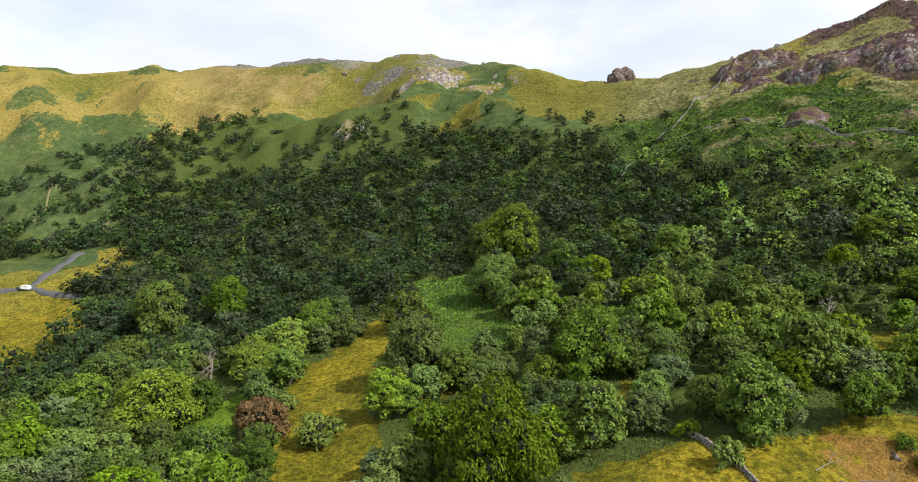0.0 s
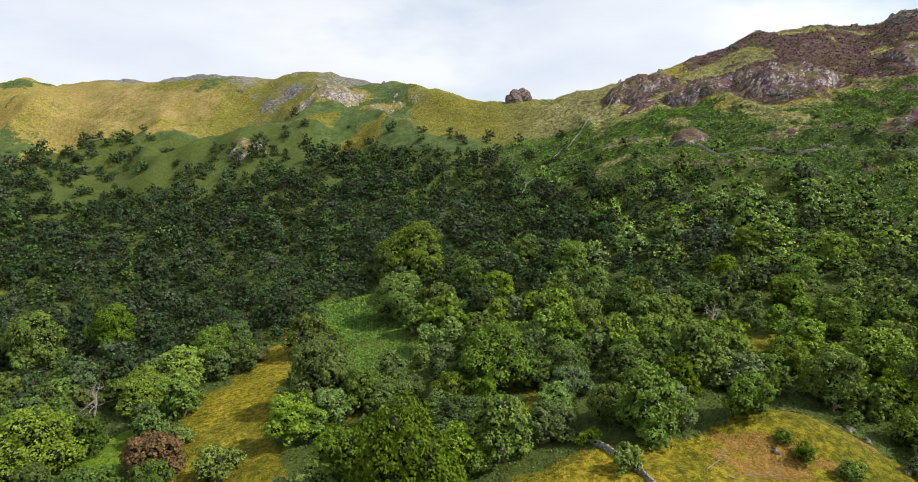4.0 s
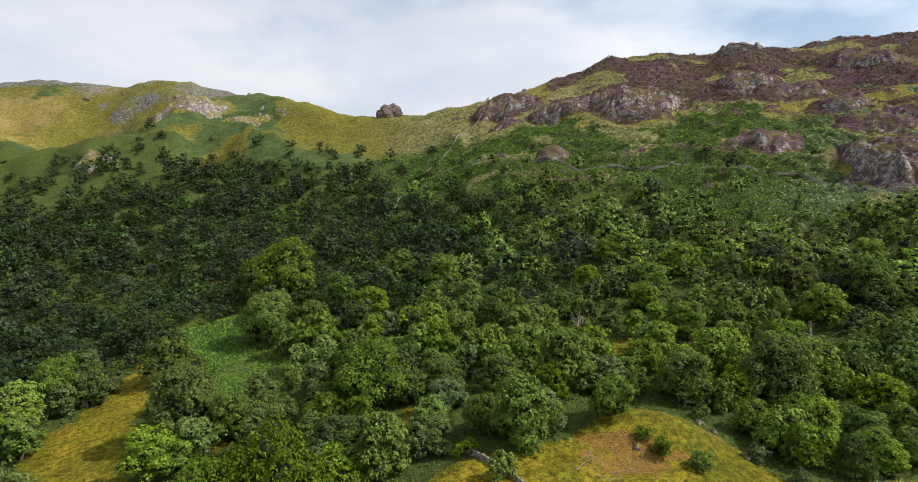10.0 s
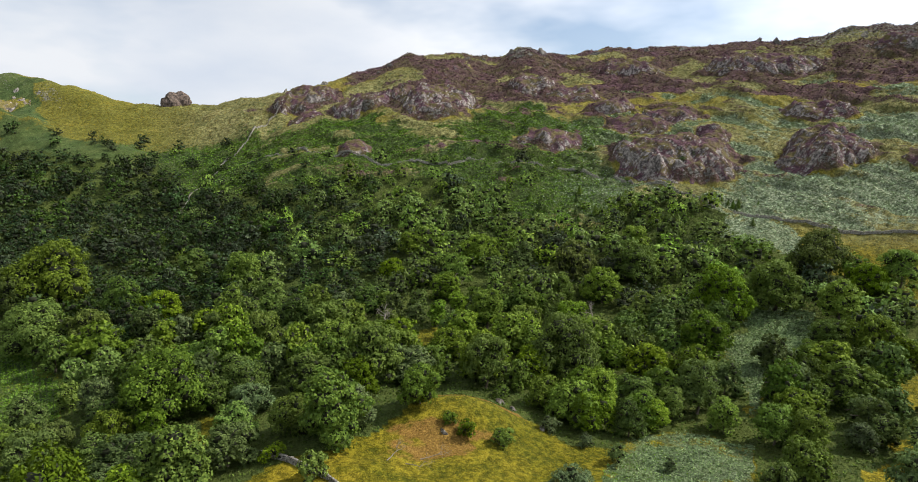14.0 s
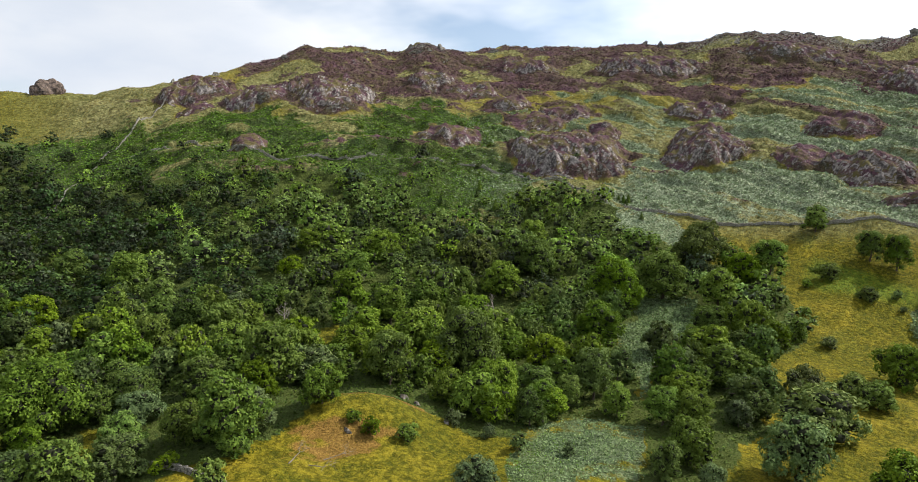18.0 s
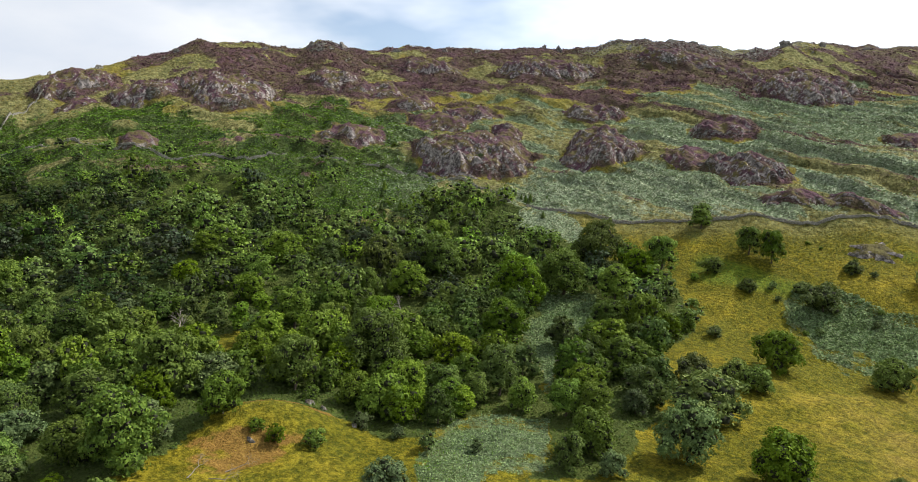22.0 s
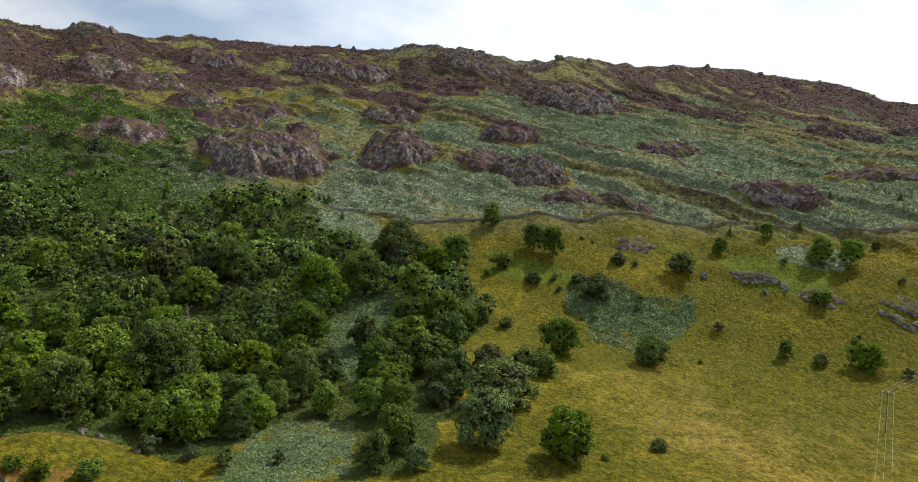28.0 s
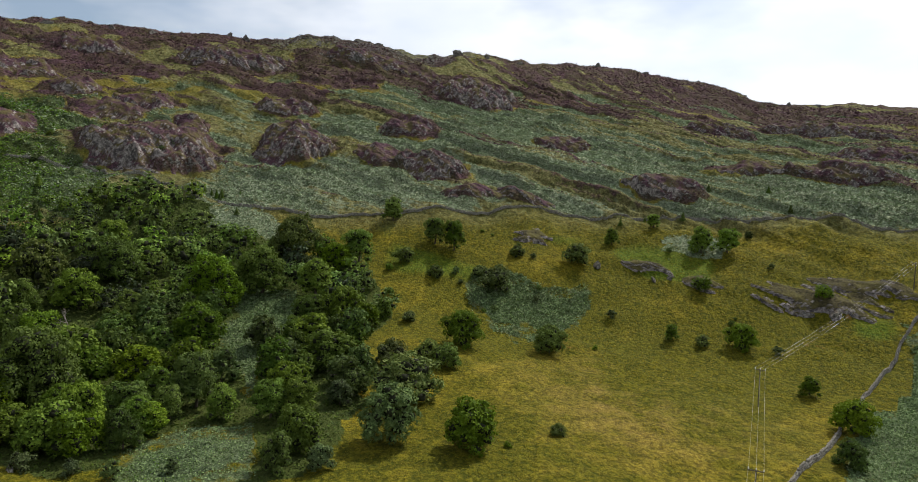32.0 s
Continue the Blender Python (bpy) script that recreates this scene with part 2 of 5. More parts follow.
def land(x, y, detail=True):
    """Height of the ground, and how far it is crag (0 to 1)."""
    x, y = np.asarray(x, float), np.asarray(y, float)
    r = np.hypot(x, y) + 1e-6
    az = np.degrees(np.arctan2(x, y))
    az = np.where(az < -75, az + 360, az)
    z130, z200, z300 = (spline(ALL_PROFILE, k, az) for k in (1, 2, 3))
    rs, es = spline(ALL_PROFILE, 5, az), np.tan(np.radians(spline(ALL_RIDGE, 1, az)))
    e4 = np.tan(np.radians(spline(ALL_PROFILE, 4, az)))
    zs = EYE_Z + rs * es
    z400 = EYE_Z + 400 * e4
    rm, zm = 400 + (rs - 400) * 0.55, EYE_Z + (400 + (rs - 400) * 0.55) * (e4 + (es - e4) * 0.66)
    knots_r = [np.zeros_like(r), 0 * r + 60, 0 * r + 130, 0 * r + 200, 0 * r + 300, 0 * r + 400, rm, rs, rs * 1.35, rs * 2.2, 0 * r + 5000]
    knots_z = [0 * r + 8, 0.5 * (z130 + 8), z130, z200, z300, z400, zm, zs, EYE_Z + (zs - EYE_Z) * 1.02, EYE_Z + (zs - EYE_Z) * 0.5, 0 * r]
    R, Z = np.stack(knots_r), np.stack(knots_z)
    S = (Z[1:] - Z[:-1]) / (R[1:] - R[:-1])
    M = np.concatenate([S[:1], np.where(S[1:] * S[:-1] > 0, 2 * S[1:] * S[:-1] / (S[1:] + S[:-1] + 1e-12 * np.sign(S[1:] + S[:-1] + 1e-9)), 0), S[-1:]])
    z = np.zeros_like(r)
    for k in range(len(knots_r) - 1):
        h = R[k + 1] - R[k]
        t = np.clip((r - R[k]) / h, 0, 1)
        val = ((2 * t**3 - 3 * t**2 + 1) * Z[k] + (t**3 - 2 * t**2 + t) * h * M[k]
               + (-2 * t**3 + 3 * t**2) * Z[k + 1] + (t**3 - t**2) * h * M[k + 1])
        z = np.where((r >= R[k]) & (r <= R[k + 1]), val, z)
    z = np.where(r > 5000, 0, z)
    crag = np.zeros_like(r)
    if not detail:
        return z, crag
    hill = smooth(200, 330, r) * (1 - smooth(1300, 2500, r))
    for c in CRAGS + CRAGS_2:
        u, v = bump(az, r, c)
        m = (np.abs(u) < 1.7) & (np.abs(v) < 1.7)
        if not m.any():
            continue
        u, v = u[m], v[m]
        q = np.sqrt(u * u + v * v) + 0.22 * fbm(x[m], y[m], 11, 3, 31)
        body = np.where(v < 0, 0.55 * smooth(1.12, 0.78, q) + 0.45 * smooth(1.1, 0.2, q), smooth(1.15, 0.3, q))
        z[m] += 1.3 * c[4] * body * (1 - 0.25 * smooth(-0.4, 1.0, v)) * (1 + 0.12 * fbm(x[m], y[m], 7, 3, 5))
        crag[m] = np.maximum(crag[m], smooth(1.25, 0.85, q))
    for c in KNOLLS:
        u, v = bump(az, r, c)
        m = (np.abs(u) < 2.4) & (np.abs(v) < 2.4)
        if not m.any():
            continue
        u, v = u[m], v[m]
        z[m] += c[4] * np.exp(-(u * u + v * v) * 1.2)
        if c[0] > 80 and c[1] > 250:
            crag[m] = np.maximum(crag[m], 0.95 * np.exp(-(u * u * 0.9 + (v + 0.7) ** 2 * 2.5)) * (1 + 0.5 * fbm(x[m], y[m], 7, 3, 5)))
    upper = smooth(275, 345, r) * smooth(10, 22, az) * (1 - smooth(120, 140, az))
    step = terraces(az, r)
    crest = smooth(0.8, 1.0, r / rs) * smooth(14, 22, az)
    z = z + upper * (1.4 * step + 1.3 * smooth(0.15, 0.4, step)) * (1 - smooth(1000, 1400, r)) * (1 - 0.75 * crest) - 1.6 * crest
    lumps = fbm(x, y, 60, 3, 2) * 3.2 * hill + fbm(x, y, 17, 3, 9) * (0.35 + 1.0 * hill)
    ridge = smooth(0.62, 0.95, r / rs) * (1 - smooth(1.1, 1.6, r / rs)) * smooth(300, 420, r)
    gullies = smooth(420, 560, r) * (1 - smooth(0.8, 0.97, r / rs)) * smooth(18, 6, az) * smooth(-70, -60, az)
    lumps = lumps + gullies * 26 * (0.32 - np.abs(fbm(x, y, 105, 4, 77)))
    lumps = lumps * (1 - 0.5 * crest) + np.abs(fbm(x, y, 26, 4, 21)) * 3.0 * ridge - 1.7 * ridge
    z = z + lumps * smooth(40, 90, r)
    z = z + upper * 0.9 * np.abs(fbm(x, y, 9, 3, 67))
    z = z + fbm(x, y, 7.5, 3, 66) * (0.75 * np.maximum(crag, 0.35 * upper) + 0.4) * smooth(60, 100, r)
    crag = np.maximum(crag, ridge * smooth(-0.1, 0.35, fbm(x, y, 30, 3, 44)) * np.maximum(smooth(23, 31, az), smooth(9, 5, az)))
    return z, crag


def ground_z(x, y):
    return float(land(np.array([x]), np.array([y]))[0][0])


def at(az, r):
    """World x, y at a bearing and a distance."""
    return r * math.sin(radians(az)), r * math.cos(radians(az))


# ---- materials ----
def material(name):
    m = bpy.data.materials.new(name)
    m.use_nodes = True
    m.node_tree.nodes.clear()
    return m, m.node_tree.nodes, m.node_tree.links


class Nodes:
    """Short hand for building a node tree."""
    def __init__(self, name):
        self.mat, self.n, self.l = material(name)

    def put(self, socket, value):
        if isinstance(value, bpy.types.NodeSocket):
            self.l.new(value, socket)
        elif isinstance(value, tuple) and len(value) == 3 and socket.type == "RGBA":
            socket.default_value = (*value, 1)
        else:
            socket.default_value = value

    def add(self, kind, **values):
        node = self.n.new("ShaderNode" + kind)
        for key, value in values.items():
            self.put(node.inputs[key.replace("_", " ")], value)
        return node

    def place(self):
        return self.add("NewGeometry").outputs["Position"]

    def noise(self, scale, detail=4.0, rough=0.55, vector=None, stretch=None):
        v = vector if vector is not None else self.place()
        if stretch:
            v = self.add("Mapping", Vector=v, Scale=stretch).outputs["Vector"]
        return self.add("TexNoise", Vector=v, Scale=scale, Detail=detail, Roughness=rough).outputs["Fac"]

    def ramp(self, fac, *stops):
        node = self.add("ValToRGB", Fac=fac)
        e = node.color_ramp.elements
        while len(e) < len(stops):
            e.new(0.5)
        for el, (p, c) in zip(e, stops):
            el.position, el.color = p, (*c, 1) if isinstance(c, tuple) else (c, c, c, 1)
        return node.outputs["Color"]

    def math(self, op, a, b=0.0, clamp=False):
        node = self.n.new("ShaderNodeMath")
        node.operation, node.use_clamp = op, clamp
        self.put(node.inputs[0], a), self.put(node.inputs[1], b)
        return node.outputs[0]

    def mix(self, fac, a, b, mode="MIX"):
        node = self.n.new("ShaderNodeMix")
        node.data_type, node.blend_type = "RGBA", mode
        self.put(node.inputs[0], fac), self.put(node.inputs[6], a), self.put(node.inputs[7], b)
        return node.outputs[2]

    def attr(self, name):
        node = self.n.new("ShaderNodeAttribute")
        node.attribute_name = name
        return node.outputs["Fac"]

    def bump(self, height, strength=0.5, distance=0.3):
        return self.add("Bump", Height=height, Strength=strength, Distance=distance).outputs["Normal"]

    def finish(self, color, rough=0.9, normal=None, spec=0.15, metal=0.0):
        b = self.add("BsdfPrincipled", Base_Color=color, Roughness=rough, Metallic=metal)
        b.inputs["Specular IOR Level"].default_value = spec
        if normal is not None:
            self.put(b.inputs["Normal"], normal)
        out = self.n.new("ShaderNodeOutputMaterial")
        self.l.new(b.outputs[0], out.inputs[0])
        return self.mat


def ground_material():
    k = Nodes("hillside")
    fine, mid, big = k.noise(2.2, 5, 0.65), k.noise(0.16, 5, 0.6), k.noise(0.022, 4, 0.55)
    tuft = k.noise(0.8, 4, 0.7)
    # sheep-cropped grass: olive green to straw
    straw = k.mix(k.ramp(tuft, (0.41, 0.0), (0.59, 1.0)), (0.13, 0.103, 0.007), (0.335, 0.262, 0.022))
    green = k.mix(k.ramp(tuft, (0.41, 0.0), (0.6, 1.0)), (0.052, 0.057, 0.004), (0.168, 0.148, 0.010))
    lush = k.mix(k.ramp(tuft, (0.35, 0.0), (0.65, 1.0)), (0.045, 0.10, 0.010), (0.15, 0.24, 0.02))
    gold = k.math("ADD", k.attr("gold"), k.math("MULTIPLY", k.math("SUBTRACT", mid, 0.5), 1.5))
    straw = k.mix(k.attr("bleach"), straw, k.mix(tuft, (0.19, 0.125, 0.05), (0.36, 0.245, 0.10)))
    grass = k.mix(k.ramp(gold, (0.3, 0.0), (0.8, 1.0)), green, straw)
    grass = k.mix(k.ramp(k.attr("lush"), (0.3, 0.0), (0.7, 1.0)), grass, lush)
    # drier, browner and coarser grass on the fell
    clump = k.noise(0.42, 6, 0.78)
    wild = k.mix(k.ramp(k.noise(0.12, 5, 0.7), (0.38, 0.0), (0.62, 1.0)), (0.095, 0.115, 0.045), (0.19, 0.158, 0.072))
    wild = k.mix(k.ramp(clump, (0.4, 0.0), (0.62, 1.0)), wild, (0.28, 0.27, 0.125))
    grass = k.mix(k.math("MULTIPLY", k.attr("wild"), 0.8), grass, wild)
    # bracken
    frond = k.math("SUBTRACT", 1.0, k.noise(1.3, 5, 0.75))
    brk = k.mix(k.ramp(frond, (0.38, 0.0), (0.62, 1.0)), (0.066, 0.112, 0.036), (0.014, 0.027, 0.011))
    brk = k.mix(k.ramp(mid, (0.4, 0.0), (0.7, 1.0)), brk, k.mix(0.5, brk, (0.14, 0.17, 0.06)))
    # paler towards the sun: the sheen of backlit bracken, put into the colour
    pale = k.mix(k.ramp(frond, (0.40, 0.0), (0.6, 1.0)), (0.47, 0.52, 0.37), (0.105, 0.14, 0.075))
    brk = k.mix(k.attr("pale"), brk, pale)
    b_at = k.math("ADD", k.attr("bracken"), k.math("MULTIPLY", k.math("SUBTRACT", k.noise(0.25, 5, 0.65), 0.5), 1.1))
    base = k.mix(k.ramp(b_at, (0.42, 0.0), (0.6, 1.0)), grass, brk)
    # heather and rock on the crags
    hcol = k.mix(k.ramp(k.noise(1.1, 5, 0.75), (0.36, 0.0), (0.64, 1.0)), (0.028, 0.020, 0.021), (0.17, 0.088, 0.115))
    hcol = k.mix(k.ramp(k.noise(0.22, 5, 0.7), (0.48, 0.0), (0.64, 0.8)), hcol, k.mix(tuft, (0.03, 0.022, 0.012), (0.13, 0.08, 0.04)))
    hcol = k.mix(k.ramp(k.noise(0.09, 3, 0.6), (0.45, 0.0), (0.65, 0.6)), hcol, k.mix(tuft, (0.03, 0.032, 0.014), (0.13, 0.115, 0.045)))
    h_at = k.math("ADD", k.attr("heather"), k.math("MULTIPLY", k.math("SUBTRACT", k.noise(0.2, 5, 0.65), 0.5), 1.0))
    base = k.mix(k.ramp(h_at, (0.42, 0.0), (0.62, 1.0)), base, hcol)
    strata = k.noise(0.35, 6, 0.7, stretch=(1.0, 1.0, 2.5))
    rcol = k.mix(k.ramp(strata, (0.38, 0.0), (0.62, 1.0)), (0.035, 0.033, 0.036), (0.27, 0.255, 0.25))
    r_at = k.math("ADD", k.attr("rock"), k.math("MULTIPLY", k.math("SUBTRACT", k.noise(0.55, 5, 0.7), 0.5), 1.6))
    base = k.mix(k.ramp(r_at, (0.55, 0.0), (0.68, 1.0)), base, rcol)
    # bare trodden earth
    e_at = k.math("ADD", k.attr("earth"), k.math("MULTIPLY", k.math("SUBTRACT", k.noise(0.4, 4, 0.6), 0.5), 1.2))
    base = k.mix(k.ramp(e_at, (0.5, 0.0), (0.7, 1.0)), base, k.mix(fine, (0.11, 0.055, 0.014), (0.34, 0.19, 0.05)))
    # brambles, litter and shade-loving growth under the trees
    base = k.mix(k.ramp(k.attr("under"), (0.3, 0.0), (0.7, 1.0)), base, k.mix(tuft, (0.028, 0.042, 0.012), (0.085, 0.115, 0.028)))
    base = k.mix(0.28, base, k.mix(k.ramp(big, (0.35, 0.0), (0.65, 1.0)), (0.10, 0.11, 0.02), base), "MIX")
    base = k.mix(0.45, base, k.ramp(fine, (0.32, 0.2), (0.68, 0.85)), "OVERLAY")
    base = k.mix(k.math("ADD", 0.35, k.math("MULTIPLY", k.attr("wild"), 0.5)), base, k.mix(1.0, base, k.ramp(clump, (0.36, 0.42), (0.62, 1.45)), "MULTIPLY"))
    height = k.math("ADD", k.math("ADD", k.math("MULTIPLY", tuft, 0.7), k.math("MULTIPLY", clump, k.math("MULTIPLY", k.attr("wild"), 1.6))), k.math("ADD", k.math("MULTIPLY", fine, 0.25), k.math("MULTIPLY", strata, k.attr("rock"))))
    return k.finish(base, 0.95, k.bump(height, 1.0, 1.2), 0.08)


def leaf_material(name, dark, light, glow=0.35, per_tree="object", through=None, gloss=0.06, vary=1.0):
    k = Nodes(name)
    if per_tree == "object":
        tint = k.add("ObjectInfo").outputs["Random"]
    else:
        tint = k.attr("tint")
    island = k.add("NewGeometry").outputs["Random Per Island"]
    c = k.mix(island, dark, light)
    hue = k.add("HueSaturation", Color=c, Hue=k.math("ADD", 0.5 - 0.011 * vary, k.math("MULTIPLY", tint, 0.024 * vary)),
                Saturation=k.math("ADD", 0.88, k.math("MULTIPLY", k.math("FRACT", k.math("MULTIPLY", tint, 7.31)), 0.24)),
                Value=k.math("ADD", 1 - 0.34 * vary, k.math("MULTIPLY", k.math("FRACT", k.math("MULTIPLY", tint, 3.77)), 0.68 * vary))).outputs["Color"]
    patch = k.ramp(k.noise(0.35, 3, 0.6), (0.35, 0.75), (0.65, 1.15))
    hue = k.mix(1.0, hue, patch, "MULTIPLY")
    d = k.add("BsdfPrincipled", Base_Color=hue, Roughness=0.62)
    d.inputs["Specular IOR Level"].default_value = gloss
    t = k.add("BsdfTranslucent", Color=k.mix(0.5, hue, through or (0.20, 0.28, 0.02)))
    m = k.add("MixShader", Fac=0.75 * glow)
    k.l.new(d.outputs[0], m.inputs[1]), k.l.new(t.outputs[0], m.inputs[2])
    out = k.n.new("ShaderNodeOutputMaterial")
    k.l.new(m.outputs[0], out.inputs[0])
    return k.mat


def stone_material(name, dark, light, moss=0.3, scale=1.4):
    k = Nodes(name)
    v = k.place()
    n = k.noise(scale, 6, 0.68, v)
    cracks = k.add("TexVoronoi", Vector=v, Scale=scale * 0.8)
    cracks.feature = "DISTANCE_TO_EDGE"
    c = k.mix(k.ramp(n, (0.36, 0.0), (0.64, 1.0)), dark, light)
    c = k.mix(k.ramp(cracks.outputs["Distance"], (0.0, 1.0), (0.05, 0.0)), c, (0.03, 0.028, 0.025))
    up = k.add("SeparateXYZ", Vector=k.add("NewGeometry").outputs["Normal"]).outputs["Z"]
    green = k.math("MULTIPLY", k.ramp(k.math("ADD", up, k.math("SUBTRACT", k.noise(0.9, 4), 0.5)), (0.55, 0.0), (0.85, 1.0)), moss)
    c = k.mix(green, c, (0.085, 0.06, 0.03))
    return k.finish(c, 0.9, k.bump(n, 0.8, 0.25), 0.2)


def plain_material(name, color, rough=0.6, metal=0.0, spec=0.3, vary=0.25, scale=6.0):
    k = Nodes(name)
    n = k.noise(scale, 5, 0.65)
    low = tuple(v * (1 - vary) for v in color)
    high = tuple(min(1, v * (1 + vary)) for v in color)
    return k.finish(k.mix(n, low, high), rough, k.bump(n, 0.25, 0.05), spec, metal)


MAT_GROUND = ground_material()
MAT_OAK = leaf_material("oak_leaves", (0.074, 0.121, 0.016), (0.179, 0.251, 0.035), 0.22)
MAT_ASH = leaf_material("ash_leaves", (0.083, 0.144, 0.022), (0.202, 0.285, 0.049), 0.25)
MAT_ALDER = leaf_material("alder_leaves", (0.052, 0.090, 0.021), (0.130, 0.185, 0.041), 0.18)
MAT_WILLOW = leaf_material("willow_leaves", (0.066, 0.105, 0.039), (0.172, 0.224, 0.083), 0.18)
MAT_THORN = leaf_material("thorn_leaves", (0.078, 0.114, 0.029), (0.190, 0.227, 0.061), 0.2)
MAT_COPPER = leaf_material("copper_leaves", (0.10, 0.062, 0.026), (0.21, 0.135, 0.06), 0.15, through=(0.2, 0.12, 0.05), vary=0.2)
# leaf colours of the far wood, darkened to stand for cloud shade
MAT_SHADED_OAK = leaf_material("shaded_oak_leaves", (0.017, 0.032, 0.012), (0.047, 0.080, 0.029), 0.12, "tint", vary=1.35)
MAT_SHADED_ASH = leaf_material("shaded_ash_leaves", (0.028, 0.055, 0.014), (0.075, 0.124, 0.031), 0.14, "tint", vary=1.35)
MAT_SHADED_BIRCH = leaf_material("shaded_birch_leaves", (0.031, 0.044, 0.024), (0.074, 0.101, 0.054), 0.12, "tint", vary=1.35)
MAT_UNDER = leaf_material("bramble_leaves", (0.035, 0.062, 0.014), (0.10, 0.15, 0.03), 0.15, "tint", vary=0.6)
MAT_BRACKEN = leaf_material("bracken_fronds", (0.07, 0.145, 0.018), (0.16, 0.27, 0.04), 0.2, "tint", vary=0.6)
MAT_BRACKEN_MID = leaf_material("grey_bracken_fronds", (0.111, 0.176, 0.068), (0.293, 0.384, 0.176), 0.2, "tint", through=(0.16, 0.22, 0.08), gloss=0.05, vary=0.5)
# frond colour paled to paint the backlit sheen
MAT_BRACKEN_SHEEN = leaf_material("sheen_bracken_fronds", (0.187, 0.259, 0.143), (0.396, 0.473, 0.300), 0.2, "tint", through=(0.2, 0.26, 0.1), gloss=0.05, vary=0.4)
MAT_HEATHER = leaf_material("heather_sprigs", (0.045, 0.030, 0.031), (0.165, 0.088, 0.112), 0.1, "tint", through=(0.12, 0.05, 0.06), vary=0.35)
MAT_TUFT = leaf_material("grass_tufts", (0.09, 0.08, 0.006), (0.345, 0.252, 0.024), 0.2, "tint", through=(0.25, 0.18, 0.03), vary=0.2)
# dark colour of the added crown cores: painted shade between the leaves
MAT_INNER_SHADE = plain_material("inner_shade", (0.022, 0.026, 0.011), 0.95, vary=0.4, scale=1.5)
MAT_BARK = plain_material("bark", (0.10, 0.08, 0.06), 0.9, vary=0.45, scale=3.0)
MAT_DEADWOOD = plain_material("bleached_wood", (0.22, 0.19, 0.16), 0.85, vary=0.35, scale=3.0)
MAT_TWIG = plain_material("grey_twigs", (0.27, 0.235, 0.20), 0.9, vary=0.35, scale=3.0)
MAT_ROCK = stone_material("crag_rock", (0.065, 0.06, 0.052), (0.32, 0.30, 0.27), 0.55, 0.7)
MAT_WALLSTONE = stone_material("wall_stone", (0.16, 0.15, 0.13), (0.44, 0.42, 0.37), 0.3, 2.0)
MAT_POLE = plain_material("tarred_pole", (0.13, 0.11, 0.085), 0.85, vary=0.3, scale=2.0)
MAT_CERAMIC = plain_material("white_ceramic", (0.75, 0.75, 0.72), 0.25, spec=0.6, vary=0.05)
MAT_WIRE = plain_material("bright_wire", (0.62, 0.60, 0.55), 0.35, 0.9, vary=0.1)
MAT_MID_WOOD = leaf_material("mid_oak_leaves", (0.082, 0.137, 0.030), (0.200, 0.281, 0.061), 0.18, "tint")
MAT_MID_LIGHT = leaf_material("mid_ash_leaves", (0.120, 0.209, 0.035), (0.281, 0.409, 0.075), 0.22, "tint")


# ---- the ground, one sheet to the horizon ----
def inside(az, r, poly):
    """Which of the points lie in a polygon of (bearing, distance)."""
    hit = np.zeros(np.shape(az), bool)
    for (a0, r0), (a1, r1) in zip(poly, poly[1:] + poly[:1]):
        cross = (r0 > r) != (r1 > r)
        with np.errstate(divide="ignore", invalid="ignore"):
            edge = (a1 - a0) * (r - r0) / (r1 - r0) + a0
        hit ^= cross & (az < edge)
    return hit


WOOD_A = [(-60, 150), (-60, 248), (-38.4, 248), (-36.3, 254), (-31.2, 287), (-31.7, 388), (-26, 387), (-27.9, 440), (-32, 442), (-60, 450), (-60, 485), (-32,
          482), (-27.9, 464), (-27.8, 529), (-26.4, 606), (-22.5, 714), (-17.5, 676), (-13.2, 639), (-7.3, 584), (-3.3, 523), (5.9, 472), (10.9, 470), (12.9,
          445), (14, 363), (18.2, 357), (24.9, 322), (30.8, 327), (35.1, 320), (36.3, 154), (33.2, 144), (27.4, 118), (25.7, 111), (20.7, 109), (14.3, 102),
          (9.7, 92), (8, 70), (-12, 70), (-45, 70)]
WOOD_B = [(17.9, 354), (25, 338), (35.3, 325), (40.9, 316), (44.9, 281), (50, 275), (52.2, 304), (56.4, 312), (60.1, 297), (60.5, 273), (64.8, 268), (65.7,
          129), (56.5, 116), (49.7, 123), (45.8, 125), (41.7, 134), (35.5, 143), (28.1, 124), (17.7, 126)]
WOOD_C = [(60.9, 279), (65.3, 274), (72.1, 257), (73.1, 233), (71.4, 166), (71, 142), (68.7, 108), (62.3, 104), (63.7, 136), (60.6, 156), (60.5, 223)]
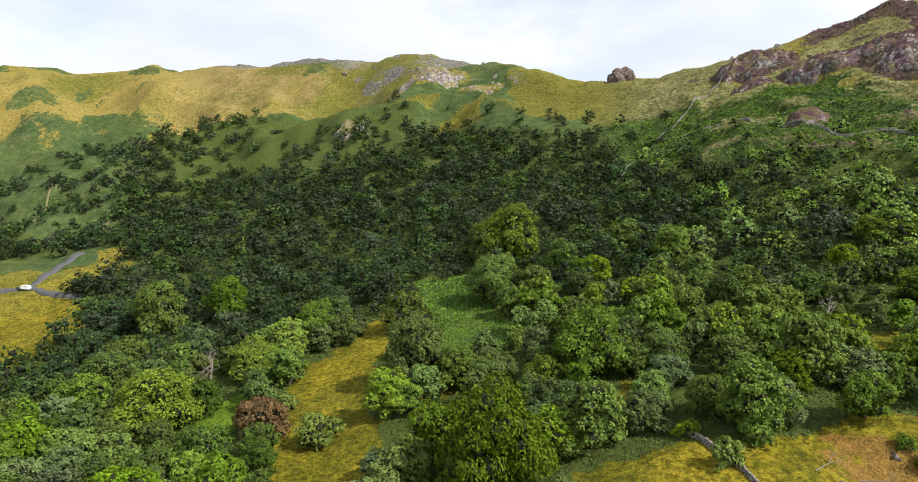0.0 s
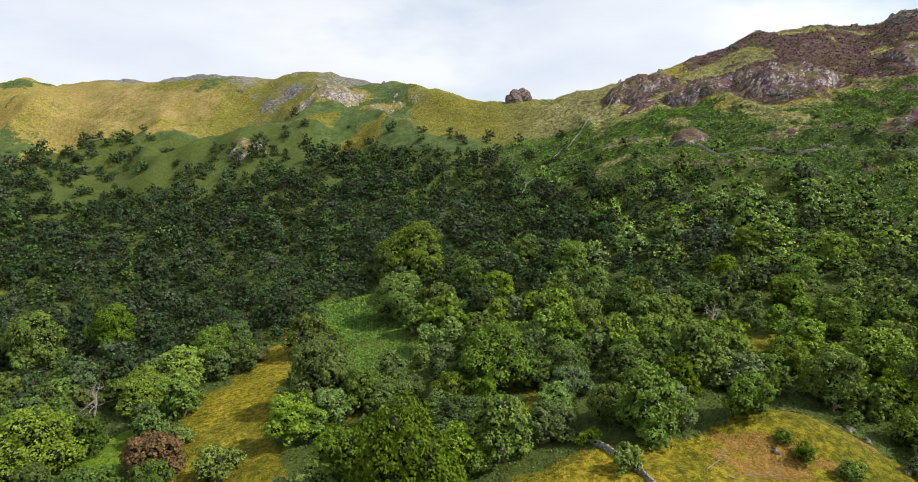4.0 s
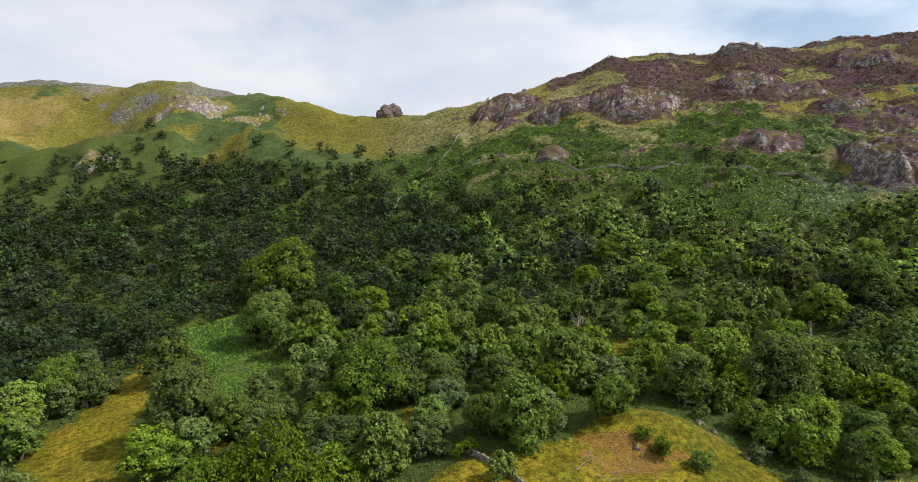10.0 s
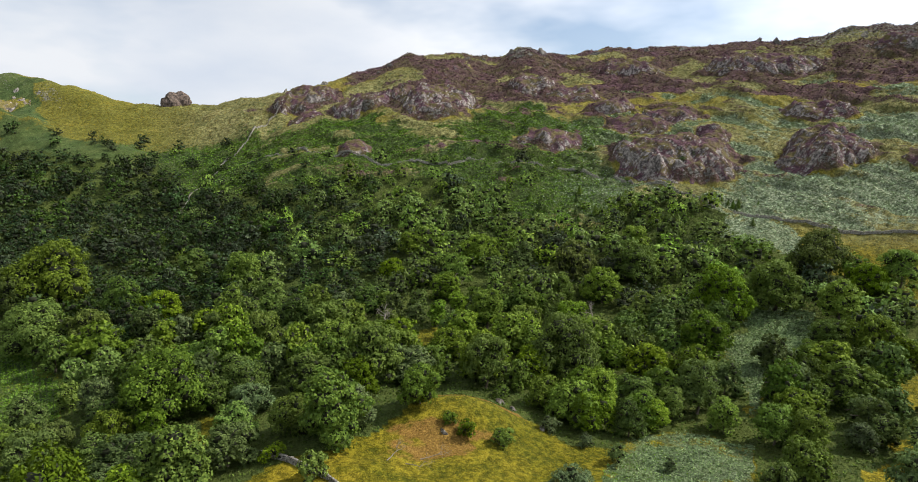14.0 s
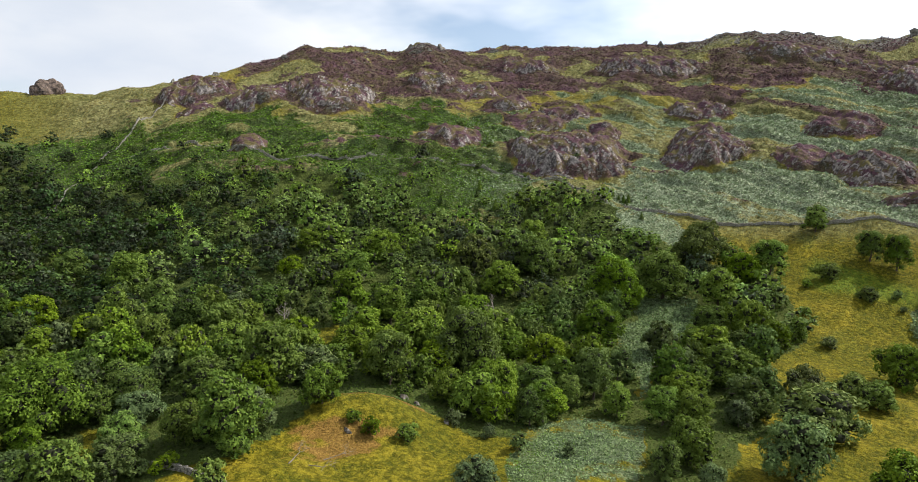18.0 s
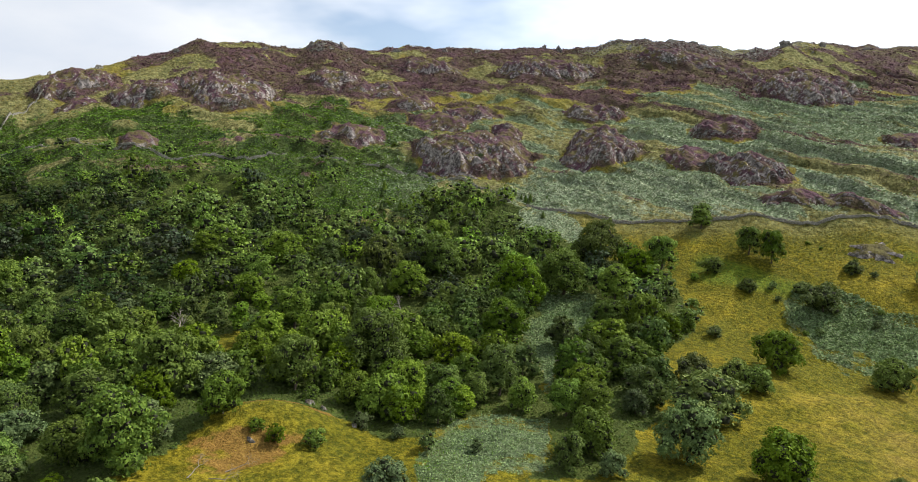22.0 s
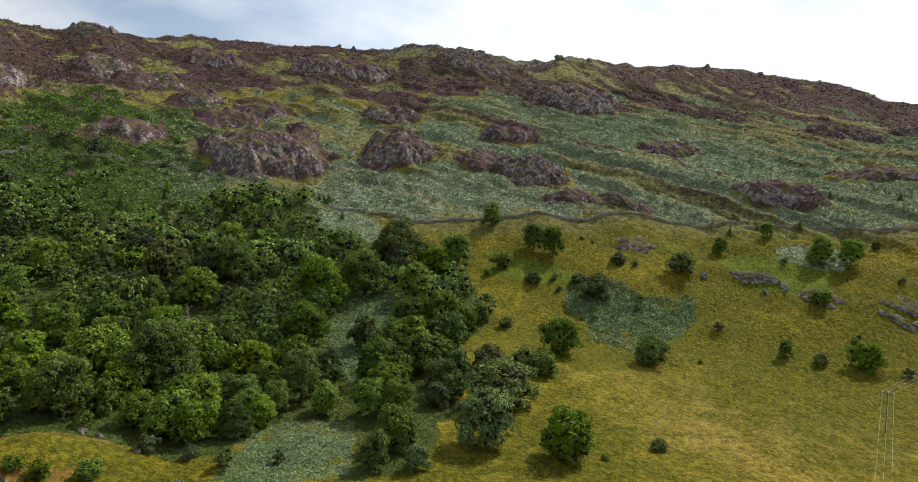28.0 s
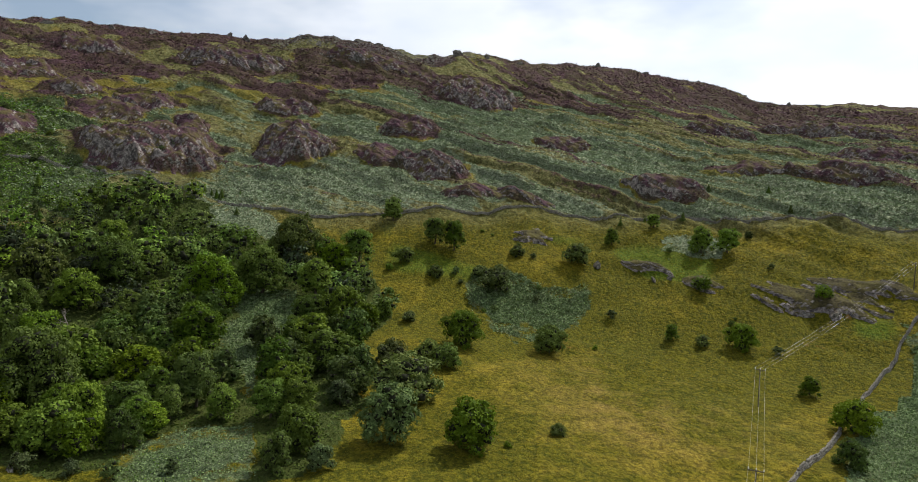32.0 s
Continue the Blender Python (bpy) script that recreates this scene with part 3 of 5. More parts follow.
CLEARINGS = {
    "pasture": [(-16.7, 126), (-15.9, 179), (-11.7, 202), (-7.5, 230), (-4.4, 222), (-7.6, 189), (-7.1, 169), (-0.7, 157), (-2.3, 146), (-7.7, 151), (-9.9, 118), (-12, 80), (-16.5, 90)],
    "strip": [(-29.2, 141), (-23.1, 183), (-20.5, 186), (-20.4, 164), (-25.7, 137)],
    "fern_a": [(-5.4, 253), (0.4, 253), (6.2, 189), (4.7, 170), (-2.3, 176), (-6, 195)],
    "fern_b": [(12.6, 191), (16.8, 205), (18.5, 183), (16, 165), (13.5, 164)],
    "glade": [(31.8, 178), (35.5, 202), (36.5, 191), (32.9, 164)],
    "fern_c": [(59.5, 229), (64.9, 229), (64.5, 205), (62.1, 166), (60.7, 149), (59.6, 181)],
    "fern_d": [(51.3, 129), (53.9, 137), (61.2, 140), (62.3, 124), (63.8, 109), (57.2, 106), (57, 92), (51, 100)],
    "patch": [(11, 122), (13.2, 124), (13.4, 140), (11.4, 138)],
    "gap": [(14.5, 96), (21, 108), (26.5, 106), (28, 80), (14, 80)],
}
BRACKEN = {
    **{k: CLEARINGS[k] for k in ("fern_a", "fern_b", "fern_c", "fern_d")},
    "field_bank": [(81.4, 251), (85.2, 251), (91.6, 255), (92.2, 244), (89.1, 223), (85.4, 204), (82.7, 214), (80.7, 236)],
    "slope_left": [(-60, 480), (-60, 757), (-32.8, 779), (-27.4, 780), (-23.3, 737), (-26.4, 623), (-27.8, 535), (-27.9, 478), (-31.9, 482)],
    "below_wall": [(36, 300), (36, 345), (50, 340), (58, 306), (66, 290), (66, 264), (52, 275)],
    "corner": [(116, 245), (117, 272), (126, 272), (126, 150), (113.5, 128), (115, 180)],
    "upper_bank": [(97.7, 306.0), (104.3, 316.0), (104.4, 287.0), (98.5, 280.0)],
}
SCRUB_A = [(-60, 430), (-60, 640), (-34, 660), (-26, 720), (-25, 600), (-27, 430)]
SCRUB_B = [(-26, 600), (-23, 730), (-14, 660), (-6, 600), (6, 500), (13, 490), (19, 440), (21, 380), (15, 340), (9, 430), (-4, 500), (-14, 610)]
SCRUB_C = [(15, 330), (18, 400), (30, 372), (44, 352), (54, 318), (60, 300), (58, 280), (40, 300), (24, 320)]
ROAD_FIELD = [(-60, 271), (-60, 405), (-33.6, 402), (-32.1, 402), (-26.4, 431), (-25.8, 398), (-30.2, 375), (-31.2, 309), (-36.3, 271)]


def zone(az, r, polys):
    """Whether the points lie in any of the polygons, whose edges are uneven."""
    x, y = r * np.sin(np.radians(az)), r * np.cos(np.radians(az))
    across = 7 * fbm(x, y, 34, 3, 101) + 2.5 * fbm(x, y, 8, 2, 103)
    along = 10 * fbm(x, y, 34, 3, 102) * np.clip(r / 250, 0.5, 3) + 3 * fbm(x, y, 8, 2, 104)
    az, r = az + np.degrees(across / r), r + along
    out = np.zeros(np.shape(az), bool)
    for p in polys:
        out |= inside(az, r, p)
    return out


def wood_here(az, r):
    return zone(az, r, [WOOD_A, WOOD_B, WOOD_C]) & ~zone(az, r, list(CLEARINGS.values()))


def scrub_here(az, r):
    """Open slopes with scattered trees."""
    return zone(az, r, [SCRUB_A, SCRUB_B, SCRUB_C]) & ~wood_here(az, r)


def polar_grid():
    near = np.concatenate([np.arange(-62, -40, 1.0), np.arange(-40, 14, 0.4), np.arange(14, 118, 0.26), np.arange(118, 298, 4.0)])
    dist = np.concatenate([np.arange(4, 70, 6.0), np.arange(70, 300, 1.4), np.arange(300, 640, 1.4), np.arange(640, 1060, 3.4), np.array([1075.0]), np.geomspace(1100, 4900, 24)])
    return near, dist


# the wall between pasture and fell
FELL_WALL = [(60.0, 302), (63.1, 300), (67.7, 293), (74.4, 291), (81.2, 298), (84.5, 307), (87.4, 311), (89.5, 309), (94.5, 314), (101.1, 322), (105.5, 320), (109.6, 330), (118.0, 335)]
FELL_EDGE = np.array([(56, 287)] + FELL_WALL)


def build_ground():
    azs, ds = polar_grid()
    A, R = np.meshgrid(azs, ds, indexing="ij")
    X, Y = R * np.sin(np.radians(A)), R * np.cos(np.radians(A))
    Z, crag = land(X, Y)
    na, nd = A.shape
    zc = ground_z(0.0, 0.0)
    verts = np.concatenate([np.stack([X, Y, Z], -1).reshape(-1, 3), [[0, 0, zc]]])
    i, j = np.meshgrid(np.arange(na), np.arange(nd - 1), indexing="ij")
    i2 = (i + 1) % na
    quads = np.stack([i * nd + j, i * nd + j + 1, i2 * nd + j + 1, i2 * nd + j], -1).reshape(-1, 4)
    centre = len(verts) - 1
    fan = np.array([(k * nd, ((k + 1) % na) * nd, centre) for k in range(na)])
    me = bpy.data.meshes.new("ground")
    loops = np.concatenate([quads[:, ::-1].ravel(), fan[:, ::-1].ravel()])
    starts = np.concatenate([np.arange(len(quads)) * 4, len(quads) * 4 + np.arange(len(fan)) * 3])
    me.vertices.add(len(verts)), me.loops.add(len(loops)), me.polygons.add(len(starts))
    me.vertices.foreach_set("co", verts.ravel())
    me.loops.foreach_set("vertex_index", loops)
    me.polygons.foreach_set("loop_start", starts)
    me.update(calc_edges=True)
    me.validate()
    me.polygons.foreach_set("use_smooth", np.ones(len(me.polygons), bool))
    # what grows where
    gr = np.gradient(Z, axis=1) / np.gradient(R, axis=1)
    gt = np.gradient(Z, axis=0) / (np.gradient(A, axis=0) * np.pi / 180 * R)
    slope = np.hypot(gr, gt)
    fell_edge = np.interp(A, FELL_EDGE[:, 0], FELL_EDGE[:, 1])
    hill = smooth(fell_edge - 8, fell_edge + 10, R) * (1 - smooth(1000, 1300, R))
    arc = np.radians(A) * R
    wide, small = fbm(X, Y, 70, 3, 61), fbm(X, Y, 22, 3, 71)
    step, band = terraces(A, R), fbm(arc / 1.6, flow(A, R), 26, 4, 91, 0.6)
    fell = hill * smooth(12, 22, A)
    east = smooth(52, 72, A)
    high = smooth(420, 580, R)
    bracken = fell * np.clip(0.58 + 0.3 * (1 - smooth(42, 56, A)) * smooth(500, 400, R) + 0.16 * east - 0.35 * step + 0.45 * band + 0.2 * wide - 0.25 * high, 0, 1)
    ferns = sum(zone(A, R + d, list(BRACKEN.values())) * 1.0 for d in (-7, 0, 7)) / 3
    bracken = np.maximum(bracken, 0.85 * ferns * np.clip(1.0 + 0.35 * small, 0, 1))
    top = R / spline(ALL_PROFILE, 5, A)
    heather = np.clip(crag * 0.95 + fell * (-0.2 + 0.6 * step - 0.36 * band + 0.3 * wide + 0.14 * high + 0.6 * smooth(0.66, 0.86, top) * smooth(25, 33, A) + 0.12 * smooth(80, 96, A)), 0, 1)
    heather = np.maximum(heather, 0.92 * crag * smooth(14, 18, A))
    heather = np.where(A < 14, np.clip(0.3 * crag + 0 * R, 0, 1), heather)
    rock = np.clip(crag * (0.05 + 0.5 * smooth(0.75, 1.3, slope)) + 0.1 * fell * smooth(0.9, 1.4, slope), 0, 1)
    rock = rock + 0.6 * smooth(0.86, 0.95, top) * (smooth(60, 66, A) * smooth(88, 80, A) + smooth(40.5, 42, A) * smooth(46, 44, A) + smooth(-14, -8, A) * smooth(8, 2, A) + 1.6 * smooth(-21, -19, A) * smooth(-9, -12, A) * smooth(0.93, 0.97, top))
    rock = np.where(A < 14, rock * 0.8 + 0.2 * crag, rock)
    scar = ((A > 80) & (R < 292)).astype(float)
    heather, rock = heather * (1 - 0.65 * scar), rock + 0.4 * scar * crag
    pasture = smooth(72, 76, A) * (1 - smooth(255, 285, R)) + zone(A, R, [CLEARINGS["pasture"]]) * 0.9
    gold = np.clip(0.36 + 0.3 * wide + 0.25 * small + 0.06 * pasture, 0, 1)
    gold = gold - 0.17 * smooth(74, 80, A) * (1 - smooth(285, 300, R))
    west = (A < 16) & (A > -70)
    ring = 4 * crag * (1 - crag) * smooth(-0.5, 0.4, small + 0.5) * fell
    bracken = bracken * (1 - 0.8 * ring)
    gold = np.where(fell > 0.5, gold * 0.45 + 0.6 * ring, gold)
    gold = gold + 0.3 * zone(A, R, [CLEARINGS["pasture"], CLEARINGS["gap"]])
    gold = np.where(west, 0.7 * gold + 0.6 * smooth(560, 700, R) * smooth(-0.25, 0.3, fbm(X, Y, 110, 3, 17) + smooth(650, 800, R) * 0.5), gold)
    # bracken of the west slope, spread wider so its dark green paints cloud shade
    green_side = np.clip(0.8 * smooth(-0.35, 0.1, fbm(X, Y, 90, 3, 27) + 0.5 + 0.5 * smooth(-12, -24, A) - 2.0 * smooth(570, 730, R)), 0, 1)
    bracken = np.where((A < 20) & (A > -70) & (R > 300), np.maximum(bracken, green_side * (1 - crag)), bracken)
    bracken = bracken * (1 - 0.85 * smooth(0.74, 0.9, top) * smooth(3, 9, A))
    dell = west * smooth(600, 680, R) * (1 - crag) * smooth(0.12, 0.35, fbm(X, Y, 75, 3, 28) + 0.2 * small)
    bracken = np.maximum(bracken, 0.62 * dell)
    bracken = np.where(zone(A, R, [ROAD_FIELD]), 0.1, bracken)
    bleach = np.where(west, 0.85 * smooth(620, 740, R + 40 * small) * (0.5 + 0.6 * smooth(-26, -18, A)), 0.25 * high)
    bleach = bleach + 0.5 * np.exp(-((A - 96) / 11) ** 2 - ((R - 165) / 42) ** 2)
    gold = gold + 0.2 * np.exp(-((A - 96) / 11) ** 2 - ((R - 165) / 42) ** 2)
    gold = np.where(zone(A, R, [ROAD_FIELD]), 0.55, gold)
    gold = gold + 0.3 * np.exp(-(((A - 32.8) / 6.0) ** 2 + ((R - 118) / 14) ** 2))
    lush = 0.9 * zone(A, R, [CLEARINGS["strip"]]) + 0.65 * zone(A, R, [CLEARINGS["fern_a"]])
    lush = lush + 0.55 * smooth(0.1, 0.5, fbm(X, Y, 40, 2, 15)) * smooth(70, 76, A) * smooth(230, 250, R) * (1 - smooth(280, 300, R))
    earth = 0.75 * np.exp(-(((A - 33.0) / 4.5) ** 2 + ((R - 113) / 6) ** 2)) + 0.75 * np.exp(-(((A - 39.5) / 5.0) ** 2 + ((R - 131) / 3) ** 2)) + 0.5 * np.exp(-(((A - 90.6) / 1.6) ** 2 + ((R - 203) / 5) ** 2)) + 0.5 * np.exp(-(((A - 110.5) / 3.0) ** 2 + ((R - 238) / 8) ** 2))
    earth = earth + 0.8 * np.exp(-(((A - 36.5) / 6.5) ** 2 + ((R - 124) / 13) ** 2)) * smooth(0.05, 0.35, fbm(arc / 2.5, R, 6, 3, 19))
    wild = np.clip(smooth(fell_edge - 20, fell_edge + 5, R) * smooth(10, 20, A) + 0.25 * smooth(330, 420, R) * (A < 20), 0, 1)
    wild = wild * (1 - 0.7 * ring)
    earth = earth + 0.65 * scar * crag
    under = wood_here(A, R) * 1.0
    # pale: painted bracken sheen, rising with the bearing towards the sun
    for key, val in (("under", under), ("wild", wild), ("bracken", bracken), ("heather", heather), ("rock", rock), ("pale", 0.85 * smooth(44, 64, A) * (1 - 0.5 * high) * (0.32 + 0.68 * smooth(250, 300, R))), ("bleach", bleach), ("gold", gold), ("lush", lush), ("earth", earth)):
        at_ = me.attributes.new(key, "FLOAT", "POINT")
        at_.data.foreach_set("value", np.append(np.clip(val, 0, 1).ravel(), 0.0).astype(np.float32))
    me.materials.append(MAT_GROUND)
    tagged(new("ground", me), "hillside of straw-coloured pasture, bracken, heather and rock", "ground", kind="structure")
    return A, R, X, Y, Z, bracken, heather, crag


A_, R_, X_, Y_, Z_, BRK_, HTH_, CRG_ = build_ground()


def mesh_from(name, verts, faces, mat, tint=None, smooth_faces=False):
    """A mesh from arrays of vertices and of three- or four-cornered faces (one array or a pair); tint: a value for each face."""
    groups = faces if isinstance(faces, tuple) else (faces,)
    me = bpy.data.meshes.new(name)
    loops = np.concatenate([np.ascontiguousarray(f, np.int32).ravel() for f in groups])
    sizes = np.concatenate([np.full(len(f), f.shape[1]) for f in groups])
    starts = np.concatenate([[0], np.cumsum(sizes)[:-1]]).astype(np.int32)
    me.vertices.add(len(verts)), me.loops.add(len(loops)), me.polygons.add(len(sizes))
    me.vertices.foreach_set("co", np.ascontiguousarray(verts, np.float32).ravel())
    me.loops.foreach_set("vertex_index", loops)
    me.polygons.foreach_set("loop_start", starts)
    me.update(calc_edges=True)
    if tint is not None:
        me.attributes.new("tint", "FLOAT", "FACE").data.foreach_set("value", np.ascontiguousarray(tint, np.float32))
    me.materials.append(mat)
    if smooth_faces:
        me.polygons.foreach_set("use_smooth", np.ones(len(sizes), bool))
    return me


def leaf_quads(points, normals, size, rng, fold=0.25):
    """A folded four-cornered spray of leaves at each point."""
    n = len(points)
    nrm = normals / (np.linalg.norm(normals, axis=1)[:, None] + 1e-9)
    side = np.cross(nrm, rng.normal(size=(n, 3)))
    side /= np.linalg.norm(side, axis=1)[:, None] + 1e-9
    up = np.cross(nrm, side)
    s = (np.asarray(size) * rng.uniform(0.6, 1.35, n))[:, None]
    asp = rng.uniform(0.65, 1.1, n)[:, None]
    lift = nrm * s * fold
    v = np.stack([points + side * s - lift, points + up * s * asp + lift * 0.6, points - side * s - lift, points - up * s * asp + lift * 0.6], 1)
    return v.reshape(-1, 3), np.arange(n * 4).reshape(-1, 4)


def leaf_tris(points, normals, size, rng):
    """A pointed three-cornered spray of leaves at each point."""
    n = len(points)
    nrm = normals / (np.linalg.norm(normals, axis=1)[:, None] + 1e-9)
    side = np.cross(nrm, rng.normal(size=(n, 3)))
    side /= np.linalg.norm(side, axis=1)[:, None] + 1e-9
    up = np.cross(nrm, side)
    s = (np.asarray(size) * rng.uniform(0.65, 1.4, n))[:, None]
    v = np.stack([points + side * s * 0.9 - up * s * 0.5, points - side * s * 0.9 - up * s * 0.5, points + up * s * rng.uniform(0.9, 1.4, n)[:, None]], 1)
    return v.reshape(-1, 3), np.arange(n * 3).reshape(-1, 3)


def ball(steps):
    """A round cage of four-cornered faces: corners on the unit sphere, and faces."""
    bm = bmesh.new()
    bmesh.ops.create_cube(bm, size=2)
    if steps:
        bmesh.ops.subdivide_edges(bm, edges=bm.edges, cuts=steps, use_grid_fill=True)
    bm.verts.index_update()
    v = np.array([tuple(p.co.normalized()) for p in bm.verts])
    f = np.array([[p.index for p in face.verts] for face in bm.faces])
    bm.free()
    return v, f


BALLS = {k: ball(k) for k in (0, 1)}


def sphere_dirs(n, rng):
    d = rng.normal(size=(n, 3))
    return d / np.linalg.norm(d, axis=1)[:, None]


# ---- trees ----
def crown_lobes(rng, width, height, lobes, base=0.3, full=1.0):
    """Centres and radii of the rounded masses that make up a crown that is width across and height high."""
    out = [(0, 0, height * (base + (1 - base) * 0.45), width * 0.31)]
    lean = rng.uniform(0, 6.28)
    for k in range(lobes):
        a = k * 2.399 + rng.uniform(-0.5, 0.5)
        t = (k + 0.5) / lobes
        h = base + 0.08 + (1 - base - 0.14) * t ** 0.8 * rng.uniform(0.88, 1.06)
        ring = width * 0.5 * math.sqrt(max(0.02, 1 - (max(0, t - 0.12) / 0.9) ** 2)) * rng.uniform(0.5, 0.86) * (1 + 0.14 * math.cos(a - lean))
        rad = width * rng.uniform(0.11, 0.22) * full
        out.append((ring * math.cos(a), ring * math.sin(a), height * h, rad))
    return np.array(out)


def crown_leaves(seed, width, height, count, leaf, lobes=12, base=0.3, fine=False, full=1.0):
    """Sprays of leaves in clumps over the lobes, and an added dark core in each lobe for the shade inside."""
    rng = np.random.default_rng(seed)
    L = crown_lobes(rng, width, height, lobes, base, full)
    w = L[:, 3] ** 2
    squash = np.array([1, 1, 0.85])
    n = max(lobes * 8, count // 22) * 2
    which = rng.choice(len(L), n, p=w / w.sum())
    d = sphere_dirs(n, rng)
    d[:, 2] = np.where((d[:, 2] < -0.15) & (rng.random(n) < 0.75), -d[:, 2], d[:, 2])
    c = L[which, :3] + d * (L[which, 3] * rng.uniform(0.74, 1.04, n))[:, None] * squash
    gap = np.linalg.norm(c[:, None, :] - L[None, :, :3], axis=2) / L[None, :, 3]
    gap[np.arange(n), which] = 9
    keep = (gap.min(1) > 0.74) & (c[:, 2] > height * base * 0.4)
    c, d, cr = c[keep], d[keep], L[which[keep], 3] * rng.uniform(0.2, 0.42, keep.sum())
    pick = rng.choice(len(c), count, p=cr ** 2 / (cr ** 2).sum())
    e = sphere_dirs(count, rng)
    away = (e * d[pick]).sum(1) < -0.15
    e = np.where(away[:, None], -e, e)
    p = c[pick] + e * (cr[pick] * rng.uniform(0.5, 1.12, count))[:, None] * squash
    # every fourth spray fills the hollows between the clumps
    inner = np.arange(0, count, 4)
    host = rng.choice(len(L), len(inner), p=w / w.sum())
    way = sphere_dirs(len(inner), rng)
    p[inner] = L[host, :3] + way * (L[host, 3] * rng.uniform(0.66, 0.92, len(inner)))[:, None] * squash
    e[inner] = way
    nrm = 0.5 * d[pick] + 0.75 * e + rng.normal(size=p.shape) * 0.42 + np.array([0, 0, 0.2])
    v, f = leaf_tris(p, nrm, leaf, rng)
    # added cores that block light and darken the gaps between sprays
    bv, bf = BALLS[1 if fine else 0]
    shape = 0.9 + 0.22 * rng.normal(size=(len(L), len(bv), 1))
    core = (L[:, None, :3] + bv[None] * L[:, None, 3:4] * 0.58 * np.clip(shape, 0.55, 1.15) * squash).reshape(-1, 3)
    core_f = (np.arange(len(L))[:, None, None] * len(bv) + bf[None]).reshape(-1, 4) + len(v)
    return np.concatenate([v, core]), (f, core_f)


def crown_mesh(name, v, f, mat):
    """The crown, with its added cores in a dark material that paints the shade inside."""
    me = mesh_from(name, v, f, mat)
    me.materials.append(MAT_INNER_SHADE)
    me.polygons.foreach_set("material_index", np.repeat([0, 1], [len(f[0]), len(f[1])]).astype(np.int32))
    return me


def tube(bm, p0, p1, r0, r1, sides=6):
    p0, p1 = Vector(p0), Vector(p1)
    axis = (p1 - p0).normalized()
    s = axis.orthogonal().normalized()
    t = axis.cross(s)
    rings = []
    for p, r in ((p0, r0), (p1, r1)):
        rings.append([bm.verts.new(p + (s * math.cos(a) + t * math.sin(a)) * r) for a in (2 * math.pi * k / sides for k in range(sides))])
    for k in range(sides):
        bm.faces.new((rings[0][k], rings[0][(k + 1) % sides], rings[1][(k + 1) % sides], rings[1][k]))
    bm.faces.new(rings[1])


def branch(bm, rng, p, direction, length, radius, depth, spread=0.55):
    """A limb that forks as it tapers."""
    q = p
    steps = 2 if depth else 1
    for k in range(steps):
        nxt = q + (direction + Vector(rng.normal(size=3)) * 0.16).normalized() * length / steps
        tube(bm, q, nxt, radius * (1 - 0.3 * k / steps), radius * (1 - 0.3 * (k + 1) / steps), 6 if depth > 1 else 4)
        q = nxt
    if depth:
        for k in range(3 if depth > 1 else 2):
            turn = Vector(rng.normal(size=3)) * spread
            branch(bm, rng, q, (direction + turn + Vector((0, 0, 0.12))).normalized(), length * 0.66, radius * 0.52, depth - 1, spread)


def trunk_mesh(name, seed, height, girth, mat, depth=2, spread=0.55):
    rng = np.random.default_rng(seed)
    bm = bmesh.new()
    tube(bm, (0, 0, -0.8), (0, 0, 0.5), girth * 1.5, girth, 8)
    branch(bm, rng, Vector((0, 0, 0.5)), Vector((rng.normal() * 0.08, rng.normal() * 0.08, 1)), height * 0.42, girth, depth, spread)
    me = bpy.data.meshes.new(name)
    bm.to_mesh(me)
    bm.free()
    me.materials.append(mat)
    return me


def make_tree(name, seed, width, height, mat, count=1700, leaf=0.42, lobes=12, base=0.3, fine=True):
    """A tree at the origin: trunk with limbs, and a leafy crown."""
    tree = new(name)
    t = new("trunk", trunk_mesh("trunk", seed, height, 0.03 * height, MAT_BARK))
    v, f = crown_leaves(seed, width, height, count, leaf, lobes, base, fine)
    c = new("crown", crown_mesh("crown", v, f, mat))
    t.parent = c.parent = tree
    return tree


def make_bush(seed, width, height, mat, count=1300, leaf=0.17, lobes=8):
    bush = new("bush")
    bm = bmesh.new()
    rng = np.random.default_rng(seed)
    for k in range(5):
        a = k * 1.26
        tube(bm, (0.1 * math.cos(a), 0.1 * math.sin(a), -0.3), (width * 0.3 * math.cos(a), width * 0.3 * math.sin(a), height * 0.6), 0.07, 0.03, 5)
    me = bpy.data.meshes.new("stems")
    bm.to_mesh(me)
    bm.free()
    me.materials.append(MAT_BARK)
    s = new("stems", me)
    v, f = crown_leaves(seed, width, height, count, leaf, lobes, 0.05)
    c = new("foliage", crown_mesh("foliage", v, f, mat))
    s.parent = c.parent = bush
    return bush


def make_bare(seed, height, mat, depth=4, spread=0.5, girth=0.25):
    """A dead tree without leaves."""
    tree = new("dead_tree")
    t = new("trunk", trunk_mesh("dead_trunk", seed, height, girth, mat, depth, spread))
    t.parent = tree
    return tree


